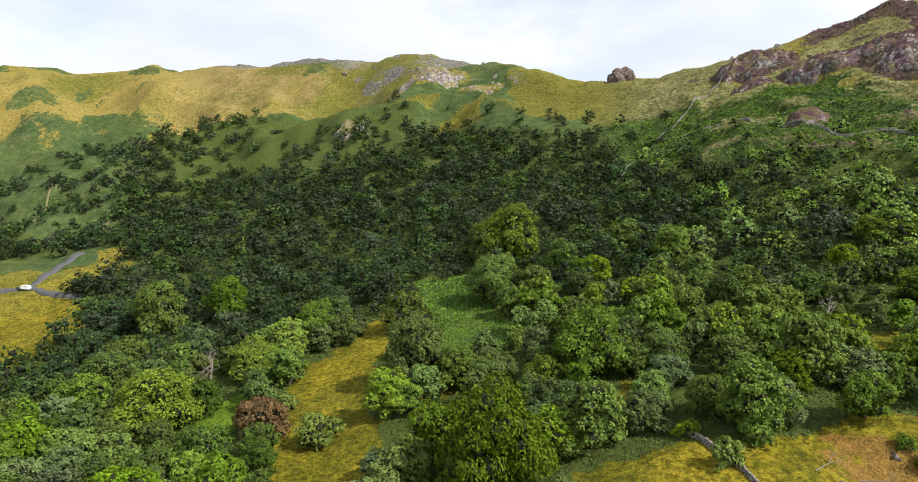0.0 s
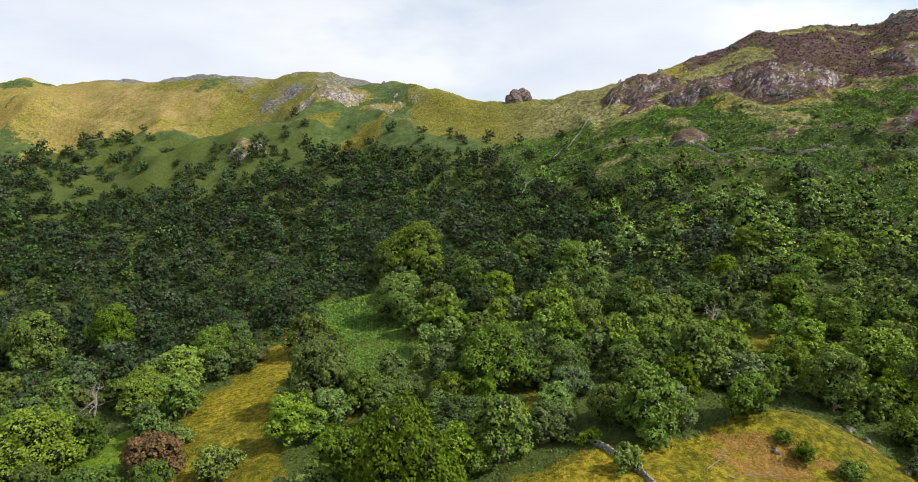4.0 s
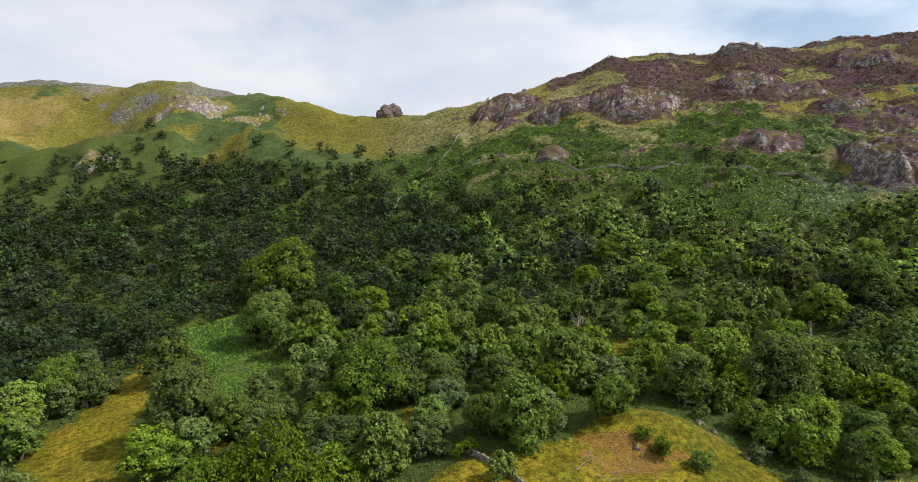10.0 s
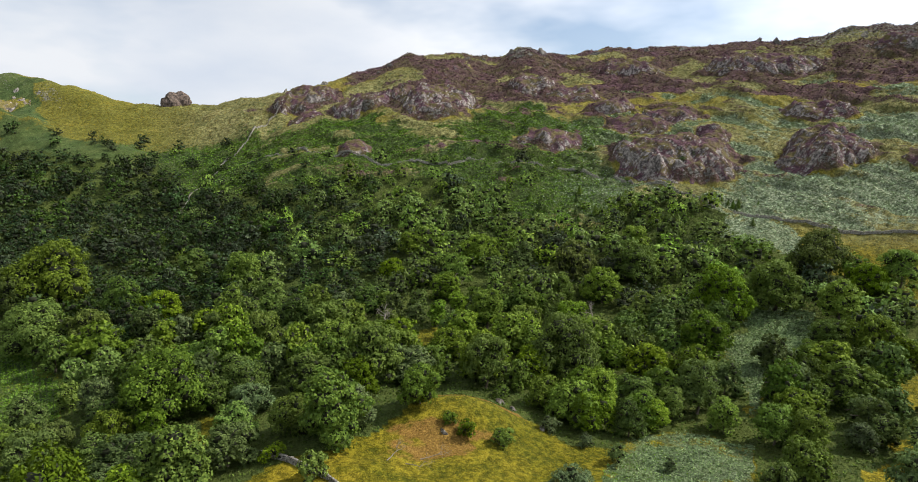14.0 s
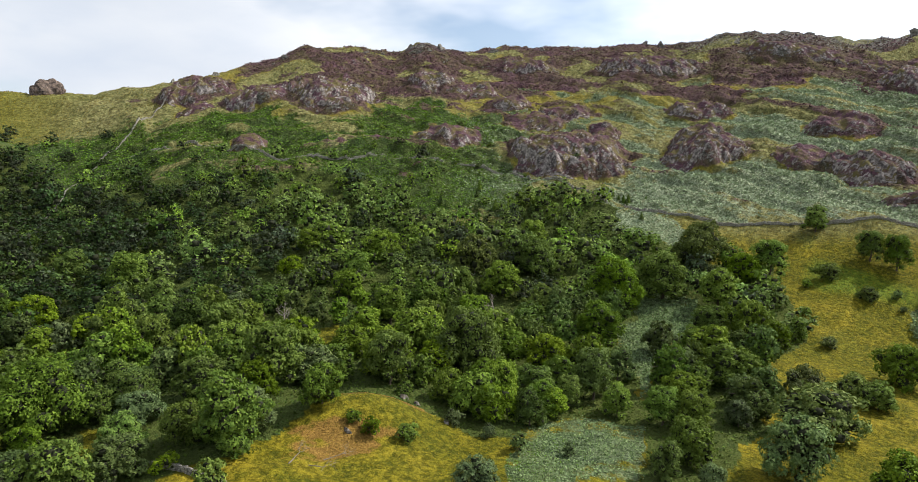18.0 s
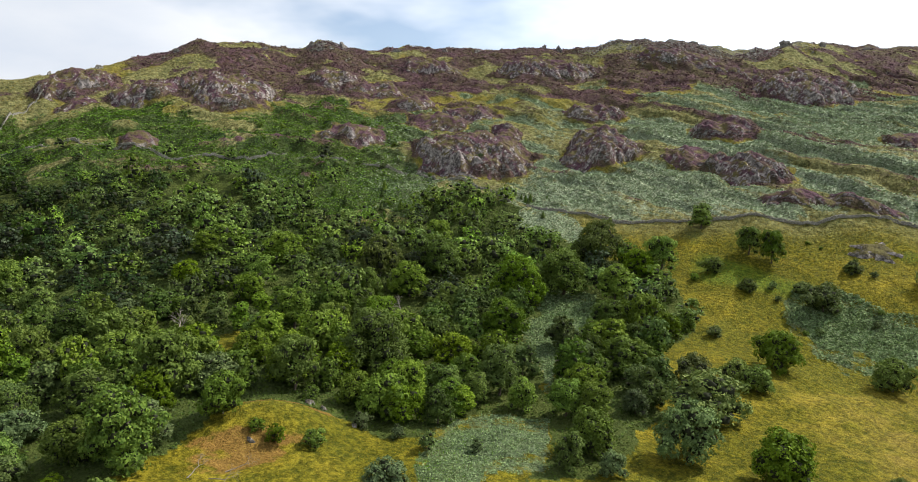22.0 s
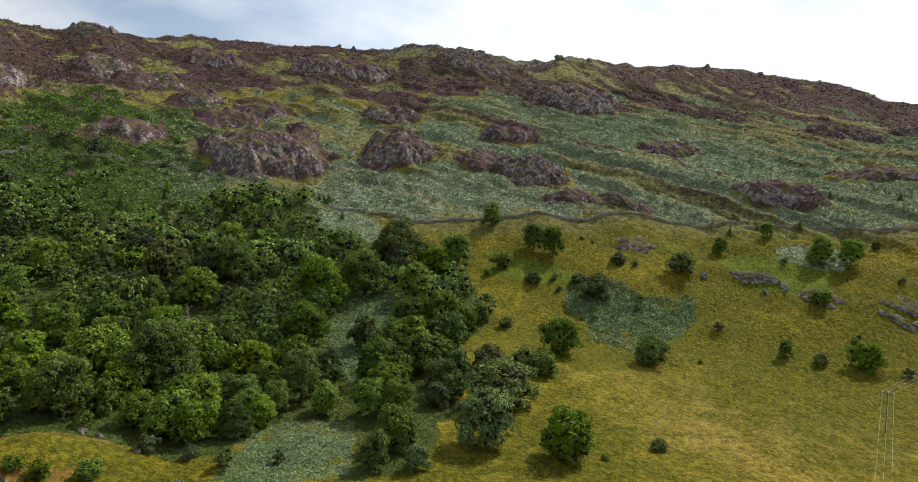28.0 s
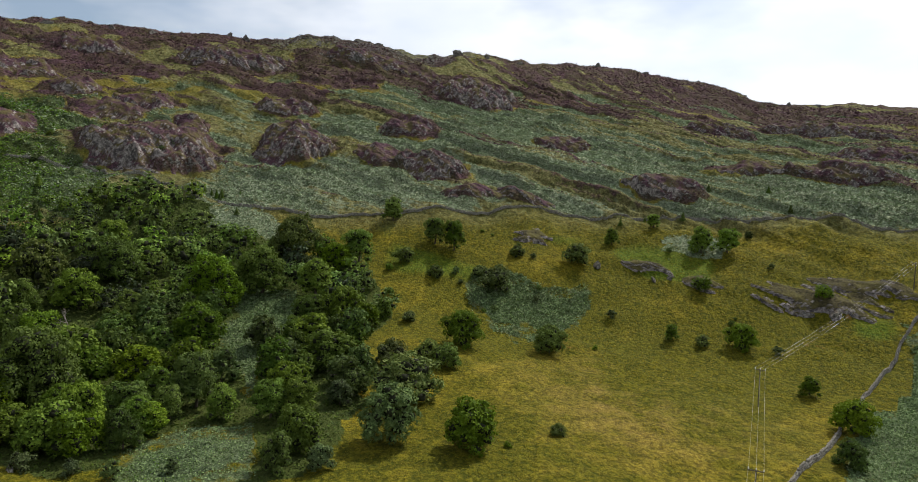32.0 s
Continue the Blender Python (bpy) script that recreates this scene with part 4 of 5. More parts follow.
KINDS = {
    "oak": (MAT_OAK, 12.0, 10.0, "broad oak with a dense mid-green crown", "oak tree"),
    "ash": (MAT_ASH, 10.0, 10.5, "ash tree with a bright yellow-green crown", "ash tree"),
    "alder": (MAT_ALDER, 9.0, 9.0, "alder with a dark green crown", "alder tree"),
    "willow": (MAT_WILLOW, 10.0, 9.0, "willow with silvery grey-green leaves", "willow tree"),
    "thorn": (MAT_THORN, 8.0, 5.6, "hawthorn with a low olive-green crown", "hawthorn tree"),
    "copper": (MAT_COPPER, 12.0, 8.0, "low tree with a brown coppery crown in the pasture", "copper tree"),
}
PROTOS = {}
for kind_i, (kind, (mat, w, h, label, cat)) in enumerate(KINDS.items()):
    PROTOS[kind] = []
    for var in range(1 if kind == "copper" else 4):
        base = 0.02 if kind in ("thorn", "copper", "alder") else 0.05
        tree = make_tree(cat.replace(" ", "_"), 100 + 10 * kind_i + var, w, h, mat, (6400 if var < 2 else 2500) if kind != "thorn" else 3600, (0.0225 if var < 2 else 0.036) * w, (17, 22, 14, 19)[var], base, var < 2)
        tagged(tree, label, cat, "trees in the lower wood")
        PROTOS[kind].append([tree, w, h, False])
for kind_i, kind in enumerate(("oak", "ash", "alder")):
    mat, w, h, label, cat = KINDS[kind]
    tree = tagged(make_tree(cat.replace(" ", "_"), 160 + kind_i, 1.6 * w, 1.6 * h, mat, 13000, 0.3, 30, 0.04), label, cat, "trees in the lower wood")
    PROTOS[kind].append([tree, 1.6 * w, 1.6 * h, False])
for kind, mat, w, h, label in (("bush", MAT_OAK, 5.0, 3.4, "low rounded thorn bush on rough grass"), ("sallow", MAT_WILLOW, 5.0, 4.4, "small silvery sallow bush")):
    PROTOS[kind] = []
    for var in range(2):
        ob = tagged(make_bush(180 + var + len(kind), w, h, mat), label, "bush")
        PROTOS[kind].append([ob, w, h, False])
PROTOS["white"] = [[tagged(make_bare(201, 9.0, MAT_DEADWOOD, 4, 0.6, 0.32), "dead tree with a bleached bare trunk", "dead tree"), 5.0, 11.0, False]]
PROTOS["grey"] = [[tagged(make_bare(203 + k, 7.0, MAT_TWIG, 5, 0.62, 0.2), "dead tree with grey leafless twigs", "dead tree"), 9.0, 8.5, False] for k in range(2)]


def plant(kind, x, y, width, height=None, turn=0.0, var=0, sink=0.3, label=""):
    """Sets a tree of that kind and crown width on the ground; the first use takes the model itself, the others are copies."""
    proto = PROTOS[kind][var % len(PROTOS[kind])]
    tree, w, h, used = proto
    s = width / w
    sz = (s if height is None else height / h)
    m = Matrix.Translation((x, y, ground_z(x, y) - sink)) @ Matrix.Rotation(turn, 4, "Z")
    ob = copy_thing(tree, m) if used else tree
    if not used:
        proto[3] = True
        ob.matrix_basis = m
    k = 0.86 + 0.28 * ((x * 7.13 + y * 3.71) % 1.0)
    ob.scale = (s * k, s / k, sz * (0.9 + 0.22 * ((x * 1.9 + y * 5.3) % 1.0)))
    if label:
        ob["label"] = label
    return ob


TAKEN = []


def free_spot(x, y, gap):
    return all((x - a) ** 2 + (y - b) ** 2 > (gap * 0.5 + g) ** 2 for a, b, g in TAKEN)


TREES_WEST = [
    ("oak", -30.8, 193, 13.3), ("oak", -29.5, 158, 11.1), ("oak", -29.2, 198, 17.0), ("oak", -27.6, 228, 14.3), ("alder", -26.1, 152, 8.7),
    ("oak", -25.9, 165, 17.4), ("ash", -25.3, 260, 18.8), ("alder", -22.4, 138, 11.1), ("willow", -22.3, 223, 11.1), ("ash", -20.0, 260, 15.3),
    ("alder", -18.1, 136, 8.3), ("oak", -18.0, 192, 14.9), ("copper", -17.9, 151, 13.2), ("bush", -15.4, 162, 7.1), ("ash", -15.2, 200, 14.0),
    ("thorn", -13.0, 138, 10.0), ("oak", -12.7, 218, 15.4), ("alder", -11.0, 225, 14.0), ("thorn", -4.9, 208, 17.0), ("ash", -3.7, 160, 16.9),
    ("ash", -2.2, 114, 11.7), ("oak", -0.0, 153, 11.4), ("oak", 2.1, 267, 17.1), ("alder", 2.4, 166, 9.3), ("oak", 2.9, 124, 10.5),
    ("oak", 3.2, 98, 18.6), ("oak", 3.2, 224, 19.6),
]
TREES_PASTURE = [
    ("ash", 4.2, 146, 8.2), ("oak", 4.8, 267, 25.6), ("oak", 6.9, 216, 13.9), ("willow", 7.2, 164, 9.2), ("alder", 8.6, 124, 10.5),
    ("oak", 9.1, 109, 10.3), ("ash", 9.2, 242, 13.3), ("ash", 10.9, 136, 6.3), ("oak", 11.9, 146, 17.5), ("oak", 12.1, 231, 12.6),
    ("alder", 12.3, 110, 12.9), ("ash", 14.6, 260, 14.0), ("ash", 17.2, 121, 7.8), ("ash", 17.6, 155, 8.4),
]
TREES_KNOLL = [
    ("alder", 18.4, 242, 15.1), ("willow", 18.7, 134, 7.9), ("ash", 20.0, 177, 11.1), ("bush", 20.5, 112, 4.3), ("ash", 20.6, 223, 9.8),
    ("oak", 22.0, 121, 8.7), ("alder", 22.7, 196, 12.0), ("bush", 23.6, 102, 6.0), ("oak", 23.8, 143, 11.3), ("alder", 25.6, 114, 13.0),
    ("oak", 26.0, 168, 13.1), ("oak", 28.1, 138, 9.5), ("ash", 29.3, 144, 14.0), ("oak", 31.0, 236, 10.5), ("ash", 32.6, 254, 10.2),
    ("oak", 33.4, 125, 8.8), ("oak", 33.9, 142, 7.5), ("oak", 35.9, 217, 11.3),
]
TREES_MID = [
    ("bush", 36.0, 120, 3.5), ("oak", 36.0, 167, 10.2), ("ash", 36.7, 230, 10.8), ("bush", 37.6, 118, 4.7), ("oak", 38.8, 248, 13.1),
    ("ash", 39.4, 149, 11.0), ("ash", 39.5, 155, 12.5), ("ash", 39.5, 192, 12.1), ("bush", 40.8, 142, 5.4), ("bush", 40.9, 117, 5.0),
    ("oak", 42.0, 187, 10.2), ("alder", 42.6, 248, 9.2), ("oak", 42.8, 191, 11.1), ("oak", 43.7, 157, 10.1), ("oak", 44.2, 164, 10.9),
    ("sallow", 45.2, 128, 4.2), ("ash", 45.9, 225, 8.2), ("ash", 46.0, 221, 9.8), ("oak", 46.6, 162, 17.8), ("ash", 46.9, 190, 10.4),
    ("thorn", 47.1, 242, 17.3), ("willow", 47.3, 100, 7.5), ("sallow", 48.4, 124, 3.5), ("oak", 49.6, 224, 14.3), ("sallow", 51.1, 118, 4.4),
    ("ash", 52.3, 262, 11.7), ("oak", 52.4, 241, 17.6), ("alder", 52.5, 146, 10.0), ("oak", 53.5, 165, 12.2), ("sallow", 55.6, 119, 2.8),
    ("ash", 57.7, 150, 11.1), ("ash", 58.2, 184, 14.3), ("oak", 59.5, 220, 17.0),
]
TREES_EDGE = [
    ("ash", 63.3, 230, 16.5), ("alder", 64.1, 114, 6.3), ("oak", 65.2, 153, 9.7), ("oak", 66.1, 122, 9.4), ("oak", 66.2, 256, 18.1),
    ("oak", 67.3, 208, 11.1), ("ash", 67.8, 226, 13.9), ("willow", 67.9, 112, 5.1), ("oak", 68.9, 169, 13.5), ("oak", 69.6, 247, 12.9),
    ("willow", 69.7, 144, 6.4), ("oak", 70.2, 204, 14.2), ("ash", 71.5, 251, 12.9), ("oak", 72.2, 204, 8.8), ("bush", 74.2, 229, 4.9),
    ("willow", 74.3, 124, 11.8), ("thorn", 74.4, 168, 10.1), ("ash", 74.6, 286, 10.1), ("thorn", 75.6, 146, 16.8), ("thorn", 75.6, 254, 8.5),
    ("thorn", 76.0, 210, 5.0), ("thorn", 77.7, 174, 8.7), ("ash", 78.3, 268, 9.8), ("thorn", 78.4, 243, 6.7),
]
TREES_FIELD = [
    ("oak", 79.4, 171, 8.5), ("ash", 80.0, 264, 10.6), ("oak", 80.8, 192, 11.7), ("oak", 81.8, 122, 10.9), ("thorn", 82.3, 248, 6.8),
    ("thorn", 83.8, 240, 13.1), ("bush", 84.9, 123, 2.1), ("thorn", 85.6, 266, 7.2), ("oak", 88.6, 198, 9.9), ("thorn", 89.5, 134, 3.7),
    ("thorn", 90.9, 266, 11.8), ("bush", 92.6, 208, 2.2), ("ash", 93.8, 288, 6.3), ("ash", 97.2, 304, 6.5), ("ash", 99.0, 224, 4.8),
    ("ash", 101.1, 290, 10.2), ("bush", 101.3, 258, 8.2), ("thorn", 101.5, 223, 5.3), ("ash", 103.1, 290, 10.0), ("oak", 104.5, 226, 9.3),
    ("alder", 104.6, 308, 3.2), ("ash", 109.7, 198, 5.5), ("bush", 110.2, 261, 7.6), ("oak", 112.8, 176, 9.4),
    ("alder", 112.8, 152, 7.0),
]
TREES_BARE = [
    ("white", -21.7, 191, 5.1), ("grey", -3.3, 131, 4.9), ("grey", 30.5, 184, 9.2), ("grey", 36.4, 222, 7.7), ("grey", 48.7, 206, 6.5),
]


def stand(rows, seed, group):
    rng = np.random.default_rng(seed)
    for kind, az, r, width in rows:
        x, y = at(az, r)
        width = width * (1.3 if kind in ("grey", "white") else 0.97)
        if kind in ("grey", "white"):
            fx, fy = at(az, r - 8)
            TAKEN.append((fx, fy, 4.0))
        TAKEN.append((x, y, width * (0.38 if kind not in ("grey", "white") else 0.7)))
        turn = rng.uniform(0, 6.28)
        ob = plant(kind, x, y, width, None, turn, 4 if width > 14 and kind in ("oak", "ash", "alder") else int(rng.integers(2)))
        ob["group"] = group


stand(TREES_WEST + TREES_PASTURE, 21, "trees by the lower pasture")
stand(TREES_KNOLL + TREES_MID, 22, "trees round the knoll")
stand(TREES_EDGE, 23, "trees along the wood edge")
stand(TREES_FIELD, 24, "scattered field trees")
stand(TREES_BARE, 25, "dead trees in the wood")


# the near wood, tree by tree
def scatter_points(az0, az1, r0, r1, step, seed, scrub=0):
    rng = np.random.default_rng(seed)
    half = r1
    gx, gy = np.meshgrid(np.arange(-half, half, step), np.arange(-half, half, step))
    gx = gx + rng.uniform(-0.42, 0.42, gx.shape) * step
    gy = gy + rng.uniform(-0.42, 0.42, gy.shape) * step
    x, y = gx.ravel(), gy.ravel()
    r, az = np.hypot(x, y), np.degrees(np.arctan2(x, y))
    keep = (r > r0) & (r < r1) & (az > az0) & (az < az1)
    x, y, r, az = x[keep], y[keep], r[keep], az[keep]
    keep = wood_here(az, r) if not scrub else scrub_here(az, r) & (rng.random(len(x)) < scrub)
    return x[keep], y[keep], r[keep], az[keep], rng


px, py, pr, pa, rng = scatter_points(-42, 74, 84, 215, 7.9, 5)
mixes = ["oak", "oak", "ash", "alder", "oak", "willow", "thorn", "alder"]
patch = fbm(px, py, 30, 2, 8)
for x, y, r, a, p in zip(px, py, pr, pa, patch):
    kind = mixes[int(rng.integers(len(mixes)))] if abs(p) < 0.35 else ("ash" if p > 0 else "alder")
    w = {"oak": 11.0, "ash": 9.0, "alder": 8.6, "willow": 8.6, "thorn": 6.5}[kind] * rng.uniform(0.7, 1.2)
    if free_spot(x, y, w * 0.8):
        plant(kind, x, y, w, None, rng.uniform(0, 6.28), int(rng.integers(2)) + (2 if r > 150 else 0), 0.3)


# the far wood, joined
def far_wood(name, az0, az1, r0, r1, step, quads, seed, label, mats, scrub=0, leaf=0.062):
    x, y, r, az, rng = scatter_points(az0, az1, r0, r1, step, seed, scrub)
    z = land(x, y)[0]
    # share of the brighter set, rising eastwards out of the painted cloud shade
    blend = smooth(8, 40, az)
    protos = [crown_leaves(500 + k, 1.0, 1.0, quads, leaf, 5 + k % 4, 0.0, False, 1.38) for k in range(8)]
    V, T, M, F, G, nv = [], [], [], [], [], 0
    patch = fbm(x, y, 60, 2, 3)
    for k in range(len(x)):
        if not free_spot(x[k], y[k], 5):
            continue
        v, f = protos[rng.integers(8)]
        thin = smooth(285, 330, r[k]) * smooth(16, 24, az[k])
        edge = smooth(430, 580, r[k]) * smooth(-30, -14, az[k])
        if rng.random() < max(0.4 * thin, 0.82 * edge):
            continue
        w = step * (0.7 + 0.95 * rng.random() ** 1.6) * (1 - 0.4 * thin * rng.random()) * (0.8 if scrub else 1) * (1 - 0.35 * edge * rng.random())
        h = w * rng.uniform(0.7, 1.15)
        c, s = math.cos(k * 1.7) * w, math.sin(k * 1.7) * w
        F.append(f[0] + nv)
        G.append(f[1] + nv)
        nv += len(v)
        V.append(np.stack([v[:, 0] * c - v[:, 1] * s + x[k], v[:, 0] * s + v[:, 1] * c + y[k], v[:, 2] * h + z[k] - 0.1 * h], 1))
        T.append(np.clip(0.5 + 0.22 * patch[k] + 0.26 * rng.normal(), 0, 1))
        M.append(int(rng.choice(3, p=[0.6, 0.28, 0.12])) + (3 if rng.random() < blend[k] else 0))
    V = np.concatenate(V)
    n_leaf, n_core = [len(f) for f in F], [len(f) for f in G]
    tint = np.concatenate([np.repeat(T, n_leaf), np.repeat(T, n_core)])
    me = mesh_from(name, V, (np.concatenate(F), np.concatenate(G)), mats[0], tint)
    # the last material darkens the added cores, as shade inside the crowns
    for m in [*mats[1:], MAT_INNER_SHADE]:
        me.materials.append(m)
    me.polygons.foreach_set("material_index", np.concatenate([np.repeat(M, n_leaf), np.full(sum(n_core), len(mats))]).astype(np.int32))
    tagged(new(name, me), label, "wood", kind="stuff")


# the first three carry cloud shade in their colour, mostly to the west
WOOD_MATS = [MAT_SHADED_OAK, MAT_SHADED_ASH, MAT_SHADED_BIRCH, MAT_MID_WOOD, MAT_MID_LIGHT, MAT_SHADED_BIRCH]
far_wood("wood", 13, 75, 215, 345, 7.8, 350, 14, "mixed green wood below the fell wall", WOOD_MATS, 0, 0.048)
far_wood("wood", -60, 13, 215, 345, 7.8, 290, 11, "dense wood on the lower hillside, darkened in colour for cloud shade", WOOD_MATS, 0, 0.05)
far_wood("wood", -60, 40, 345, 720, 8.4, 200, 12, "oak wood climbing the far slope, darkened in colour for cloud shade", WOOD_MATS, 0, 0.062)
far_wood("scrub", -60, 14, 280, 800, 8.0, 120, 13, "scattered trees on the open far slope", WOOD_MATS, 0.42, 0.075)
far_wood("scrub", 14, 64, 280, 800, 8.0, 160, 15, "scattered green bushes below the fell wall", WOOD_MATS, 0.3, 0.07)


# ---- dry stone walls ----
def smooth_line(points, step):
    """World x, y along a line of (bearing, distance) points, at even steps."""
    p = np.array([at(a, r) for a, r in points])
    d = np.concatenate([[0], np.cumsum(np.hypot(*np.diff(p, axis=0).T))])
    s = np.arange(0, d[-1], step)
    return np.stack([np.interp(s, d, p[:, 0]), np.interp(s, d, p[:, 1])], 1), s


BOX = np.array([(-1, -1, -1), (1, -1, -1), (1, 1, -1), (-1, 1, -1), (-1, -1, 1), (1, -1, 1), (1, 1, 1), (-1, 1, 1)]) * 0.5
BOX_FACES = np.array([(0, 3, 2, 1), (4, 5, 6, 7), (0, 1, 5, 4), (1, 2, 6, 5), (2, 3, 7, 6), (3, 0, 4, 7)])


def stone_wall(points, height, seed, label, gaps=()):
    rng = np.random.default_rng(seed)
    step = 0.62
    line, s = smooth_line(points, step)
    line = line + np.stack([fbm(s, 0 * s, 14, 3, seed), fbm(s, 0 * s + 9, 14, 3, seed)], 1) * 0.8
    way = np.gradient(line, axis=0)
    way /= np.linalg.norm(way, axis=1)[:, None]
    z = land(line[:, 0], line[:, 1])[0]
    V = []
    courses = 4
    for c in range(courses):
        for k in range(len(s)):
            top = height * (1 + 0.25 * math.sin(s[k] * 0.21) * math.sin(s[k] * 0.057)) * (0.45 if any(a < s[k] < b for a, b in gaps) else 1)
            if c == courses - 1 and rng.random() < 0.18:
                continue
            size = np.array([step * rng.uniform(0.85, 1.15), 0.75 - 0.1 * c + rng.uniform(-0.08, 0.1), top / courses * rng.uniform(0.9, 1.3)])
            b = BOX * size + rng.normal(size=(8, 3)) * 0.05
            b[:, 0] += (c % 2) * step * 0.5
            f, n = way[k], np.array([-way[k][1], way[k][0]])
            V.append(np.stack([line[k, 0] + b[:, 0] * f[0] + b[:, 1] * n[0], line[k, 1] + b[:, 0] * f[1] + b[:, 1] * n[1],
                               z[k] - 0.12 + (c + 0.5) * top / courses + b[:, 2]], 1))
    F = (np.arange(len(V))[:, None, None] * 8 + BOX_FACES[None]).reshape(-1, 4)
    me = mesh_from("dry_stone_wall", np.concatenate(V), F, MAT_WALLSTONE)
    return tagged(new("dry_stone_wall", me), label, "stone wall", "walls on the fell")


stone_wall([(19, 406), (22.0, 397), (25.0, 380), (29.7, 365), (35.3, 355), (42.3, 359), (45.7, 351), (49.9, 347), (52.2, 332), (54.8, 326), (57, 318), (58.5, 306)],
           1.4, 1, "grey dry stone wall winding across the fell above the wood")
stone_wall([(12.6, 345), (13.3, 359), (14.5, 381), (17.7, 426), (18.7, 447), (20.0, 467), (22.0, 491)], 1.15, 2, "dry stone wall climbing the bracken slope")
stone_wall(FELL_WALL,
           1.3, 3, "long dry stone wall between pasture and bracken fell")
stone_wall([(18.6, 116), (21.0, 111), (22.4, 107), (24.6, 102), (26.0, 99), (30, 92)], 0.95, 4, "broken dry stone wall beside the rough pasture")
stone_wall([(106.5, 112), (109.4, 143), (111.3, 167), (112.8, 195), (114.1, 221), (115.1, 242), (116.2, 262), (119, 300)], 1.4, 5, "tumbled dry stone wall at the pasture edge")


# ---- rocks ----
def rock_mesh(seed, sx, sy, sz, rough=0.14, detail=3, cut=(0.42, 0.78)):
    rng = np.random.default_rng(seed)
    bm = bmesh.new()
    bmesh.ops.create_icosphere(bm, subdivisions=detail, radius=1)
    cuts = [(d, rng.uniform(*cut)) for d in sphere_dirs(11, rng)]
    off = Vector(rng.uniform(-50, 50, 3))
    for v in bm.verts:
        p = np.array(v.co)
        for d, lim in cuts:
            over = p @ d - lim
            if over > 0:
                p = p - d * over * 0.92
        q = Vector(p)
        q *= 1 + rough * noise.noise(q * 1.8 + off) + rough * 0.5 * noise.noise(q * 5.0 + off)
        v.co = (q.x * sx, q.y * sy, q.z * sz)
    me = bpy.data.meshes.new("rock")
    bm.to_mesh(me)
    bm.free()
    me.materials.append(MAT_ROCK)
    return me


def place_rock(name, mesh, az, r, sink, size=1.0, turn=0.0, tilt=0.0, label="", group=""):
    x, y = at(az, r)
    ob = new(name, mesh)
    ob.matrix_basis = Matrix.Translation((x, y, ground_z(x, y) - sink)) @ Matrix.Rotation(turn, 4, "Z") @ Matrix.Rotation(tilt, 4, "X") @ Matrix.Scale(size, 4)
    return tagged(ob, label, "rock", group)


tor = new("rock_tor", rock_mesh(84, 11.0, 9.0, 11.5, 0.26, 5, (0.55, 0.85)))
tor.data.materials[0] = stone_material("tor_rock", (0.04, 0.032, 0.029), (0.22, 0.165, 0.14), 0.4, 0.35)
tx, ty = at(13.75, 585)
tor.matrix_basis = Matrix.Translation((tx, ty, ground_z(tx, ty) + 2.0)) @ Matrix.Rotation(-0.3, 4, "Z")
tagged(tor, "dark craggy rock tor standing on the saddle", "rock")


def crag_material(name, dark, light, turf, bare_at):
    """Jointed rock on the steep faces, heather (dark, light) and grass on the ledges."""
    k = Nodes(name)
    v = k.place()
    n, fine, tuft = k.noise(0.55, 6, 0.7, v), k.noise(2.6, 5, 0.7, v), k.noise(1.2, 5, 0.72, v)
    rock = k.mix(k.ramp(n, (0.36, 0.0), (0.62, 1.0)), (0.09, 0.078, 0.075), (0.46, 0.41, 0.385))
    rock = k.mix(k.ramp(k.noise(0.45, 5, 0.7, v), (0.40, 0.8), (0.52, 0.0)), rock, (0.035, 0.03, 0.032))
    heath = k.mix(k.ramp(tuft, (0.36, 0.0), (0.64, 1.0)), dark, light)
    heath = k.mix(k.ramp(k.noise(0.16, 4, 0.6, v), (0.44, 0.0), (0.6, turf)), heath, k.mix(tuft, (0.055, 0.055, 0.018), (0.20, 0.17, 0.055)))
    up = k.add("SeparateXYZ", Vector=k.add("NewGeometry").outputs["True Normal"]).outputs["Z"]
    bare = k.math("ADD", up, k.math("MULTIPLY", k.math("SUBTRACT", k.noise(0.3, 5, 0.65, v), 0.5), 0.9))
    c = k.mix(k.ramp(bare, (bare_at, 1.0), (bare_at + 0.12, 0.0)), heath, rock)
    return k.finish(c, 0.92, k.bump(k.math("ADD", n, k.math("MULTIPLY", fine, 0.5)), 1.0, 0.7), 0.12)


MAT_CRAG = crag_material("crag_face", (0.026, 0.018, 0.020), (0.155, 0.078, 0.102), 0.85, 0.32)
MAT_CRAG_PALE = crag_material("pale_crag_face", (0.07, 0.065, 0.022), (0.30, 0.24, 0.085), 0.3, 0.5)
MAT_BANK = crag_material("bank_earth", (0.022, 0.020, 0.013), (0.125, 0.105, 0.045), 0.9, 0.5)


